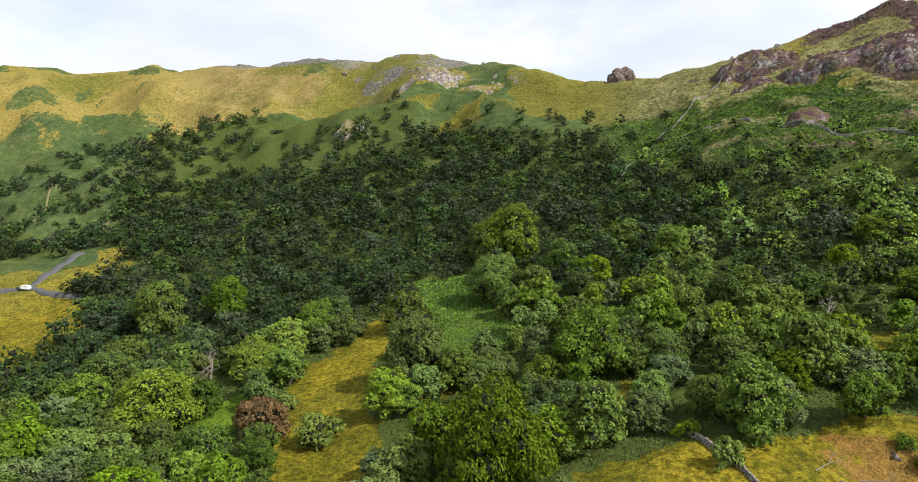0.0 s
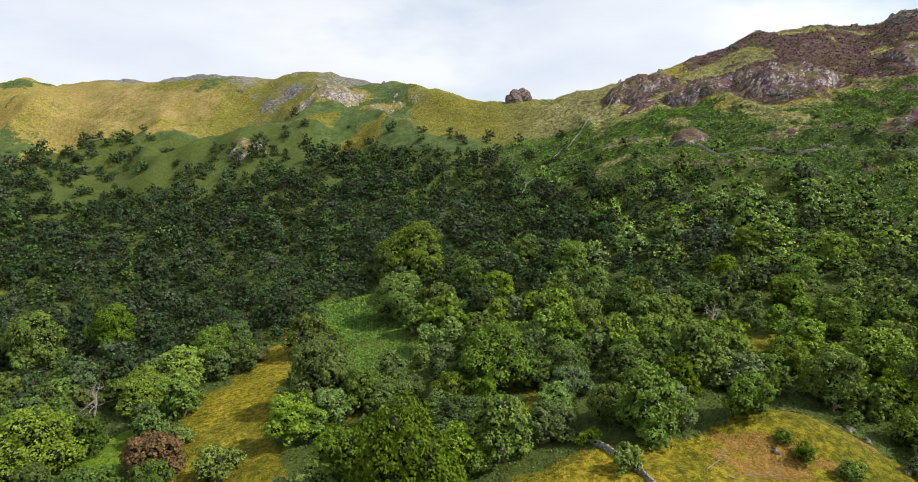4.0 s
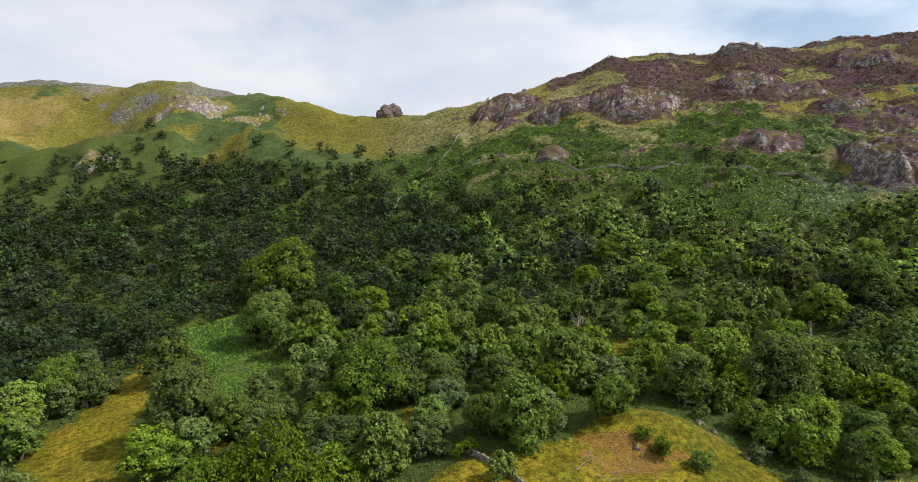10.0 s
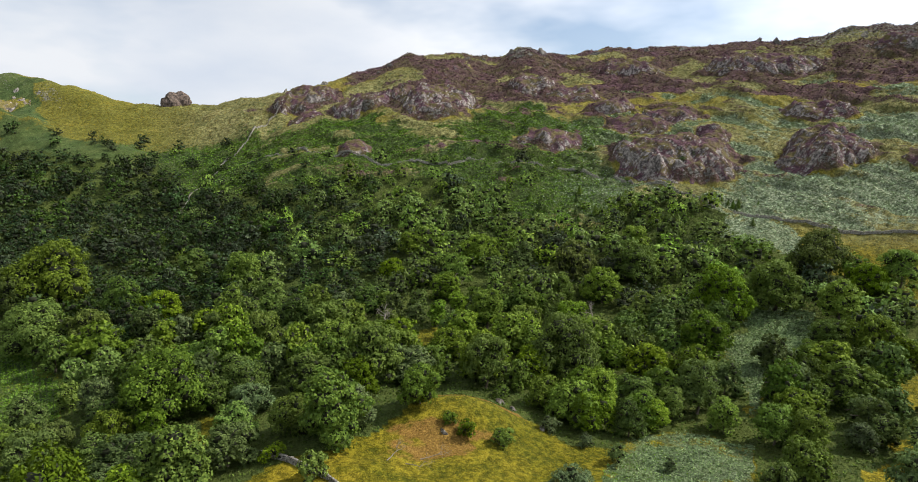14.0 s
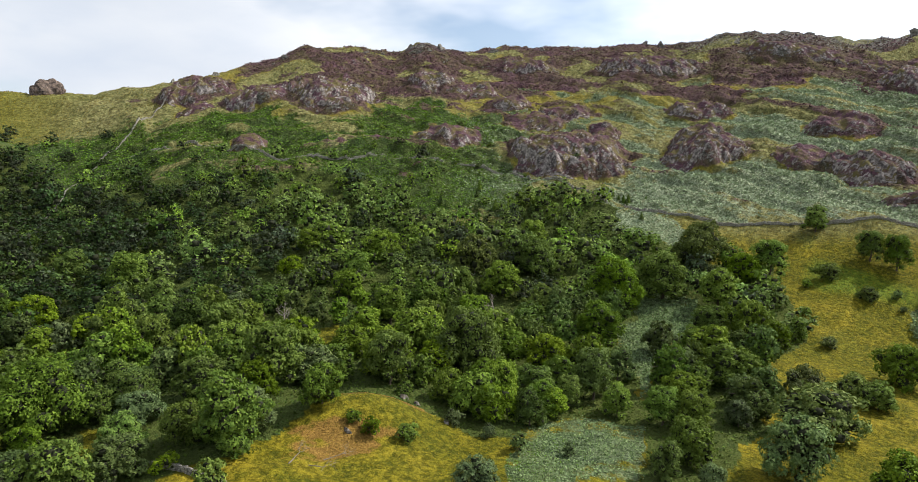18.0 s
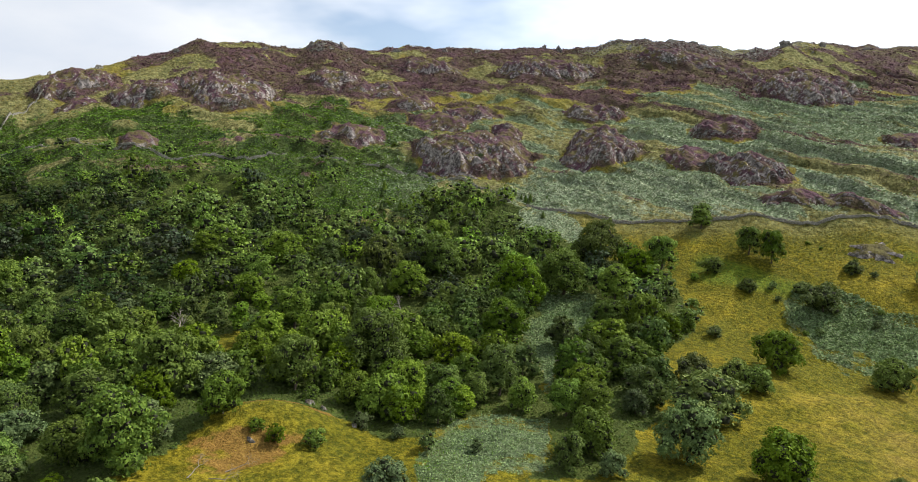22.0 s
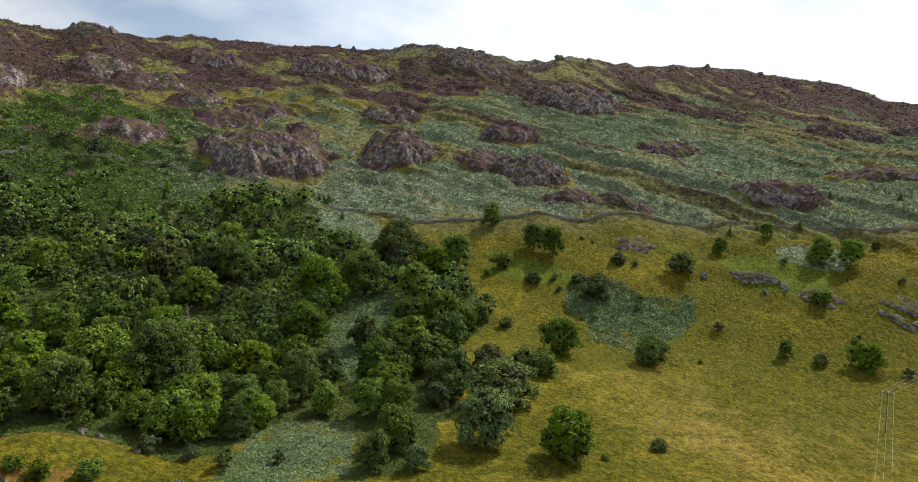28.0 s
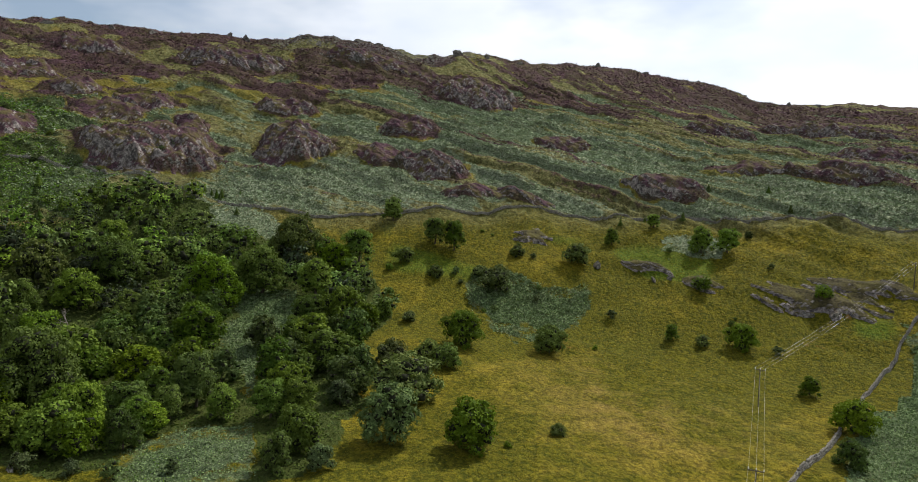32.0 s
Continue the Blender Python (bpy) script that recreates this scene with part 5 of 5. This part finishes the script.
def crag_mesh(c, seed, mat):
    """A broken rock face with ledges, let into the slope."""
    a, d, w, depth, h = c
    nu, nv = int(np.clip(2.6 * w / 0.8, 26, 110)), int(np.clip(2.6 * depth / 0.6, 26, 100))
    U, V = np.meshgrid(np.linspace(-1.25, 1.25, nu), np.linspace(-1.3, 1.15, nv), indexing="ij")
    az, r = a + np.degrees(U * w / d), d + V * depth
    arc = np.radians(az) * r
    wob = 1.6 * fbm(arc, r, 6, 3, seed + 3)
    x, y = r * np.sin(np.radians(az)), r * np.cos(np.radians(az))
    z = land(x, y)[0]
    q = np.hypot(U, V) + (0.26 if h > 2.8 else 0.5) * fbm(arc, r, 10 if h > 2.8 else 5, 3, seed)
    lift, face = smooth(1.12, 0.86, q), smooth(0.35, -0.25, V)
    block = 0.6 * cells(arc + wob, r * 1.3 + 0.6 * arc + wob, 4.2, seed) + 0.4 * cells(arc - wob, r * 1.4 - 0.5 * arc - wob, 2.1, seed + 1)
    dz = lift * (0.35 + 0.09 * h * fbm(arc, r, 8, 4, seed + 5) + block * (0.5 + 0.15 * h * face)) - 1.2 * (1 - lift)
    push = lift * face * block * 0.1 * h
    x, y = x - push * np.sin(np.radians(az)), y - push * np.cos(np.radians(az))
    verts = np.stack([x, y, z + dz], -1).reshape(-1, 3)
    i, j = np.meshgrid(np.arange(nu - 1), np.arange(nv - 1), indexing="ij")
    quads = np.stack([i * nv + j, (i + 1) * nv + j, (i + 1) * nv + j + 1, i * nv + j + 1], -1)
    top = (lift[:-1, :-1] + lift[1:, 1:] + lift[:-1, 1:] + lift[1:, :-1]) > 0.02
    return mesh_from("crag", verts, quads[top], mat)


BANKS = [c for c in KNOLLS if c[0] > 80 and c[1] > 250]
for ci, c in enumerate(CRAGS + CRAGS_2 + BANKS):
    tagged(new("crag", crag_mesh(c, 700 + 11 * ci, MAT_BANK if c in BANKS else MAT_CRAG if c[0] > 14 else MAT_CRAG_PALE)), "low bank of dark earth and rock in the pasture" if c in BANKS else "broken rock crag with brown-purple heather on its ledges" if c[0] > 14 else "pale rock crag on the sunlit grassy hill",
           "crag", "crags on the fell")
SLABS = [rock_mesh(300 + k, 3.2, 2.0, 3.4, 0.28, 3) for k in range(6)]
rng = np.random.default_rng(9)
for ci, (az, r, w, depth, height) in enumerate(CRAGS + CRAGS_2):
    count = 5 if ci in (0, 3, 5, 8) else 2
    for k in range(count):
        u = rng.uniform(-0.85, 0.85)
        v = rng.uniform(-0.95, -0.25) if ci < 8 else rng.uniform(-0.9, 0.3)
        size = rng.uniform(0.25, 0.6)
        place_rock("rock_outcrop", SLABS[int(rng.integers(6))], az + math.degrees(u * w / r), r + v * depth, 0.9 * size, size,
                   math.radians(-az) + rng.uniform(-0.5, 0.5), rng.uniform(-0.25, 0.15), "grey rock slab jutting from a heather bank", "rocks on the fell")
for k in range(34):
    az = 20 + 90 * (k + rng.random()) / 34
    rs = float(spline(ALL_PROFILE, 5, np.array([az]))[0])
    size = rng.uniform(0.7, 1.7)
    place_rock("rock_outcrop", SLABS[int(rng.integers(6))], az, rs * rng.uniform(0.93, 1.0), 1.2 * size, size * 1.3, rng.uniform(0, 6), 0.0,
               "weathered grey rock on the skyline ridge", "rocks on the ridge")
for k in range(16):
    az = -10 + 14 * (k + rng.random()) / 16
    rs = float(spline(ALL_PROFILE, 5, np.array([az]))[0])
    size = rng.uniform(0.7, 1.3)
    place_rock("rock_outcrop", SLABS[int(rng.integers(6))], az, rs * rng.uniform(0.86, 0.98), 2.2 * size, size * 1.3, rng.uniform(0, 6), 0.0,
               "sunlit pale rock on the far ridge", "rocks on the ridge")
for az, r, size in ((40.6, 138, 0.4), (42.0, 134, 0.45), (35.6, 118, 0.3), (44.5, 128, 0.35),
                    (88.0, 200, 0.4), (97.4, 262, 0.7), (98.6, 264, 0.6), (109.0, 254, 0.9), (111.2, 256, 1.0), (87.2, 280, 0.8), (85.8, 281, 0.6), (92.6, 266, 0.8)):
    place_rock("boulder", SLABS[int(rng.integers(6))], az, r, 0.7 * size, size, rng.uniform(0, 6), 0.2, "half-buried grey boulder in rough grass", "boulders in the grass")


# ---- young conifers on the bracken slope ----
def make_conifer(seed):
    rng = np.random.default_rng(seed)
    tree = new("conifer")
    t = new("trunk", trunk_mesh("conifer_trunk", seed, 3.0, 0.09, MAT_BARK, 0))
    n = 520
    h = rng.random(n) ** 0.8
    a = rng.uniform(0, 2 * math.pi, n)
    tier = 0.75 + 0.25 * np.sin(h * 40)
    rad = (1 - h) * 1.7 * tier * rng.uniform(0.75, 1.1, n) + 0.05
    p = np.stack([np.cos(a) * rad, np.sin(a) * rad, 0.2 + h * 3.6], 1)
    nrm = np.stack([np.cos(a), np.sin(a), 0 * a + 0.8], 1) + rng.normal(size=(n, 3)) * 0.3
    v, f = leaf_quads(p, nrm, 0.24, rng)
    c = new("crown", mesh_from("conifer_crown", v, f, MAT_ALDER))
    t.parent = c.parent = tree
    return tagged(tree, "young dark green conifer in the bracken", "conifer", "young conifers above the wood")


CONIFERS = [make_conifer(400 + k) for k in range(2)]
rng = np.random.default_rng(31)
for k in range(44):
    az, r = rng.uniform(43, 62), rng.uniform(268, 318)
    if k < 6:
        az, r = rng.uniform(88, 108), rng.uniform(300, 420)
    x, y = at(az, r)
    s = rng.uniform(0.55, 1.35)
    m = Matrix.Translation((x, y, ground_z(x, y) - 0.2)) @ Matrix.Rotation(rng.uniform(0, 6), 4, "Z")
    ob = CONIFERS[k] if k < 2 else copy_thing(CONIFERS[k % 2], m)
    ob.matrix_basis = m
    ob.scale = (s, s, s)

# bushes dotted over the bracken slopes and rough pasture
for k in range(46):
    az, r = (rng.uniform(16, 60), rng.uniform(318, 400)) if k < 26 else (rng.uniform(72, 108), rng.uniform(225, 300))
    x, y = at(az, r)
    if free_spot(x, y, 6):
        ob = plant(("bush", "sallow")[k % 2], x, y, rng.uniform(1.8, 4.4), None, rng.uniform(0, 6), k, 0.2)
        ob["group"] = "bushes on the fell"


# ---- power line ----
def make_pole(height):
    pole = new("power_pole")
    bm = bmesh.new()
    tube(bm, (0, 0, -0.8), (0, 0, height), 0.17, 0.11, 10)
    me = bpy.data.meshes.new("post")
    bm.to_mesh(me)
    bm.free()
    me.materials.append(MAT_POLE)
    new("post", me).parent = pole
    bm = bmesh.new()
    bmesh.ops.create_cube(bm, size=1, matrix=Matrix.Translation((0, 0.12, height - 0.25)) @ Matrix.Diagonal((2.6, 0.12, 0.14, 1)))
    for s in (-1, 1):
        tube(bm, (0, 0.12, height - 1.0), (0.85 * s, 0.12, height - 0.3), 0.03, 0.03, 5)
    me = bpy.data.meshes.new("crossarm")
    bm.to_mesh(me)
    bm.free()
    me.materials.append(MAT_POLE)
    new("crossarm", me).parent = pole
    for x in (-1.2, 0, 1.2):
        bm = bmesh.new()
        for z, r in ((0, 0.05), (0.08, 0.11), (0.18, 0.09), (0.26, 0.11), (0.36, 0.05)):
            tube(bm, (x, 0.12, height - 0.18 + z), (x, 0.12, height - 0.1 + z), r, r * 0.8, 8)
        me = bpy.data.meshes.new("insulator")
        bm.to_mesh(me)
        bm.free()
        me.materials.append(MAT_CERAMIC)
        new("insulator", me).parent = pole
    return tagged(pole, "wooden power pole with a crossarm and three insulators", "power pole", "power line poles")


LINE = [(105.2, 62, 9.0), (106.1, 116, 9.0), (106.0, 180, 10.0), (115.9, 279, 9.5)]
heads = []
for k, (az, r, h) in enumerate(LINE):
    x, y = at(az, r)
    pole = make_pole(h)
    nx, ny = at(*LINE[min(k + 1, len(LINE) - 1)][:2])
    px_, py_ = at(*LINE[max(k - 1, 0)][:2])
    turn = math.atan2(ny - py_, nx - px_) - math.pi / 2
    pole.matrix_basis = Matrix.Translation((x, y, ground_z(x, y))) @ Matrix.Rotation(turn, 4, "Z")
    heads.append([pole.matrix_basis @ Vector((o, 0.12, h + 0.2)) for o in (-1.2, 0, 1.2)])
for a, b in zip(heads, heads[1:]):
    for p, q in zip(a, b):
        cu = bpy.data.curves.new("overhead_wire", "CURVE")
        cu.dimensions, cu.bevel_depth, cu.bevel_resolution = "3D", 0.013, 1
        sp = cu.splines.new("POLY")
        sp.points.add(16)
        for i in range(17):
            t = i / 16
            c = p.lerp(q, t)
            sp.points[i].co = (c.x, c.y, c.z - 4 * 1.6 * t * (1 - t), 1)
        cu.materials.append(MAT_WIRE)
        tagged(new("overhead_wire", cu), "thin bright overhead wire between two poles", "wire", "power line wires")
x, y = at(-6.0, 158)
pole = make_pole(4.8)
pole.matrix_basis = Matrix.Translation((x, y, ground_z(x, y))) @ Matrix.Rotation(0.4, 4, "Z")
pole.scale = (0.7, 0.7, 1)

# ---- lane, with a parked van and a car ----
def ribbon(name, points, width, lift, mat, label):
    line, s = smooth_line(points, 1.5)
    for _ in range(6):
        line[1:-1] = (line[:-2] + 2 * line[1:-1] + line[2:]) / 4
    way = np.gradient(line, axis=0)
    way /= np.linalg.norm(way, axis=1)[:, None]
    side = np.stack([-way[:, 1], way[:, 0]], 1) * width / 2
    rows = []
    for f in (-1.08, -1, -0.33, 0.33, 1, 1.08):
        p = line + side * f
        z = land(p[:, 0], p[:, 1])[0]
        rows.append(np.stack([p[:, 0], p[:, 1], z + (lift if abs(f) <= 1 else -0.4)], 1))
    n = len(line)
    top = np.max([r[:, 2] for r in rows[1:5]], axis=0)
    for r in rows[1:5]:
        r[:, 2] = top
    V = np.concatenate(rows)
    F = [(a * n + i, a * n + i + 1, (a + 1) * n + i + 1, (a + 1) * n + i) for a in range(5) for i in range(n - 1)]
    return tagged(new(name, mesh_from(name, V, np.array(F), mat)), label, "road", kind="structure")


MAT_ASPHALT = plain_material("worn_asphalt", (0.085, 0.085, 0.088), 0.9, vary=0.2, scale=1.5)
MAT_TRACK = plain_material("trodden_track", (0.17, 0.15, 0.07), 0.95, vary=0.3, scale=1.0)
ribbon("road", [(-60, 410), (-40, 404), (-35.8, 401), (-34.6, 395), (-33.9, 394), (-33.2, 398), (-32.6, 403), (-31.9, 410), (-30.5, 424)], 4.2, 0.25, MAT_ASPHALT, "grey asphalt lane bending round the hill")
ribbon("track", [(-34.0, 393), (-33.6, 388), (-33.0, 380), (-31.7, 372), (-30.5, 366)], 3.5, 0.22, MAT_ASPHALT, "narrow asphalt side track")
ribbon("path", [(-33.5, 520), (-32.0, 560), (-30.8, 600)], 1.3, 0.08, MAT_TRACK, "straw-coloured path climbing the bracken slope")
ribbon("path", [(-30.5, 460), (-29.0, 485), (-27.6, 505)], 1.3, 0.08, MAT_TRACK, "straw-coloured path through the bracken")


def make_vehicle(name, length, width, height, paint, label, boxy):
    car = new(name)
    hood = 0.86 if boxy else 0.62
    prof = [(-0.5, 0.25), (-0.5, 0.62), (-0.47, 0.95 if boxy else 0.66), (-0.40, 1.0 if boxy else 0.68), (-0.34, 1.0), (0.12 if not boxy else 0.22, 1.0), (0.27 if not boxy else 0.36, hood * 0.74), (0.46, hood * 0.66), (0.5, 0.45), (0.5, 0.25)]
    bm = bmesh.new()
    sides = [[bm.verts.new((x * length, s * width / 2 * (0.9 if z > 0.7 else 1), z * height)) for x, z in prof] for s in (-1, 1)]
    bm.faces.new(sides[0]), bm.faces.new(sides[1][::-1])
    n = len(prof)
    for k in range(n):
        bm.faces.new((sides[0][k], sides[1][k], sides[1][(k + 1) % n], sides[0][(k + 1) % n]))
    bmesh.ops.recalc_face_normals(bm, faces=bm.faces)
    me = bpy.data.meshes.new("body")
    bm.to_mesh(me)
    bm.free()
    me.materials.append(paint)
    new("body", me).parent = car
    for s in (-1, 1):
        bm = bmesh.new()
        bmesh.ops.create_cube(bm, size=1, matrix=Matrix.Translation((-0.08 * length, s * width * 0.462, 0.80 * height)) @ Matrix.Diagonal((length * 0.42, 0.03, height * 0.2, 1)))
        me = bpy.data.meshes.new("window")
        bm.to_mesh(me)
        bm.free()
        me.materials.append(MAT_GLASS)
        new("window", me).parent = car
        for x in (-0.3, 0.31):
            bm = bmesh.new()
            tube(bm, (x * length, s * width * 0.40, 0.33), (x * length, s * width * 0.52, 0.33), 0.33, 0.33, 14)
            me = bpy.data.meshes.new("wheel")
            bm.to_mesh(me)
            bm.free()
            me.materials.append(MAT_RUBBER)
            new("wheel", me).parent = car
    return tagged(car, label, "van" if boxy else "car")


MAT_GLASS = plain_material("dark_glass", (0.03, 0.035, 0.04), 0.1, spec=0.6, vary=0.05)
MAT_RUBBER = plain_material("tyre_rubber", (0.03, 0.03, 0.03), 0.8)
MAT_WHITE = plain_material("white_paint", (0.8, 0.8, 0.79), 0.3, spec=0.5, vary=0.03)
MAT_BLACK = plain_material("black_paint", (0.03, 0.03, 0.035), 0.3, spec=0.5, vary=0.1)
for ob, az, r, turn in ((make_vehicle("van", 5.6, 2.1, 2.5, MAT_WHITE, "white van parked at the bend of the lane", True), -34.3, 391.5, 2.9),
                        (make_vehicle("car", 4.2, 1.8, 1.5, MAT_BLACK, "dark car parked beside the lane", False), -34.7, 394.0, 2.6)):
    x, y = at(az, r)
    ob.matrix_basis = Matrix.Translation((x, y, ground_z(x, y) + 0.3)) @ Matrix.Rotation(turn, 4, "Z")

# ---- fallen branches on the knoll ----
for k, (az, r, turn) in enumerate(((32.4, 107, 0.4), (30.6, 108, 2.0), (33.8, 110, 1.2))):
    x, y = at(az, r)
    ob = new("fallen_branch", trunk_mesh("fallen_branch", 600 + k, 4.5, 0.08, MAT_DEADWOOD, 4, 0.7))
    ob.matrix_basis = Matrix.Translation((x, y, ground_z(x, y) + 0.2)) @ Matrix.Rotation(turn, 4, "Z") @ Matrix.Rotation(1.45, 4, "X")
    tagged(ob, "bleached fallen branch lying in rough grass", "branch", "fallen branches")

# ---- low growth: bracken, heather and grass tussocks ----
CELL = np.abs(np.gradient(A_, axis=0)) * np.pi / 180 * R_ * np.gradient(R_, axis=1)


def growth(name, weight, count, size, mat, seed, label, lift=0.3, spread=0.75):
    rng = np.random.default_rng(seed)
    w = (weight * CELL).ravel()
    pick = rng.choice(len(w), count, p=w / w.sum())
    a = A_.ravel()[pick] + rng.uniform(-0.16, 0.16, count)
    r = R_.ravel()[pick] + rng.uniform(-0.9, 0.9, count)
    x, y = r * np.sin(np.radians(a)), r * np.cos(np.radians(a))
    z = land(x, y)[0]
    s = np.interp(r, [100, 180, 250, 350, 600, 900], [0.4, 0.62, 0.95, 1.3, 1.8, 2.6]) * size
    nrm = np.stack([rng.normal(size=count) * spread, rng.normal(size=count) * spread, np.ones(count)], 1)
    v, f = leaf_tris(np.stack([x, y, z + s * lift * rng.uniform(0.2, 3.0, count)], 1), nrm, s, rng)
    tint = np.clip(0.5 + 0.3 * fbm(x, y, 12, 2, seed) + 0.2 * rng.normal(size=count), 0, 1)
    tagged(new(name, mesh_from(name, v, f, mat, tint)), label, name.replace("_", " "), kind="stuff")


view = ((A_ > -42) & (A_ < 118) & (R_ > 80) & (R_ < 900)).astype(float)
no_wood = (~wood_here(A_, R_)).astype(float)
fell_b = smooth(0.45, 0.62, BRK_) * view * no_wood * (1 - smooth(0.4, 0.7, HTH_))
growth("bracken", fell_b * (1 - smooth(42, 60, A_)) * (0.25 + smooth(330, 200, R_)) * (1 - smooth(300, 340, R_) * smooth(20, 8, A_)), 75000, 0.36, MAT_BRACKEN, 41, "bright green bracken covering clearings and slopes")
low_b = fell_b * smooth(42, 60, A_)
growth("bracken", low_b * smooth(275, 255, R_), 45000, 0.42, MAT_BRACKEN_MID, 46, "grey-green bracken in the hollows and on the pasture bank")
# fellside fronds in the colour that has the sun sheen painted in
growth("bracken", low_b * smooth(255, 275, R_) * (1 - 0.6 * smooth(450, 700, R_)), 130000, 0.40, MAT_BRACKEN_SHEEN, 42, "grey-green bracken covering the fellside, paled in colour for sun sheen")
growth("heather", smooth(0.42, 0.65, HTH_) * view * (A_ > 12) * (1 - 0.6 * smooth(450, 700, R_)), 90000, 0.36, MAT_HEATHER, 43, "dark purple heather over the crags")
growth("grass_tussock", view * no_wood * (0.25 + 0.75 * smooth(330, 280, R_) + 1.2 * smooth(160, 120, R_)) * (1 - smooth(0.4, 0.6, BRK_)) * (1 - smooth(0.4, 0.6, HTH_)) * (R_ < 600), 120000, 0.2, MAT_TUFT, 44, "straw and olive grass tussocks in the pasture", 0.3, 0.6)
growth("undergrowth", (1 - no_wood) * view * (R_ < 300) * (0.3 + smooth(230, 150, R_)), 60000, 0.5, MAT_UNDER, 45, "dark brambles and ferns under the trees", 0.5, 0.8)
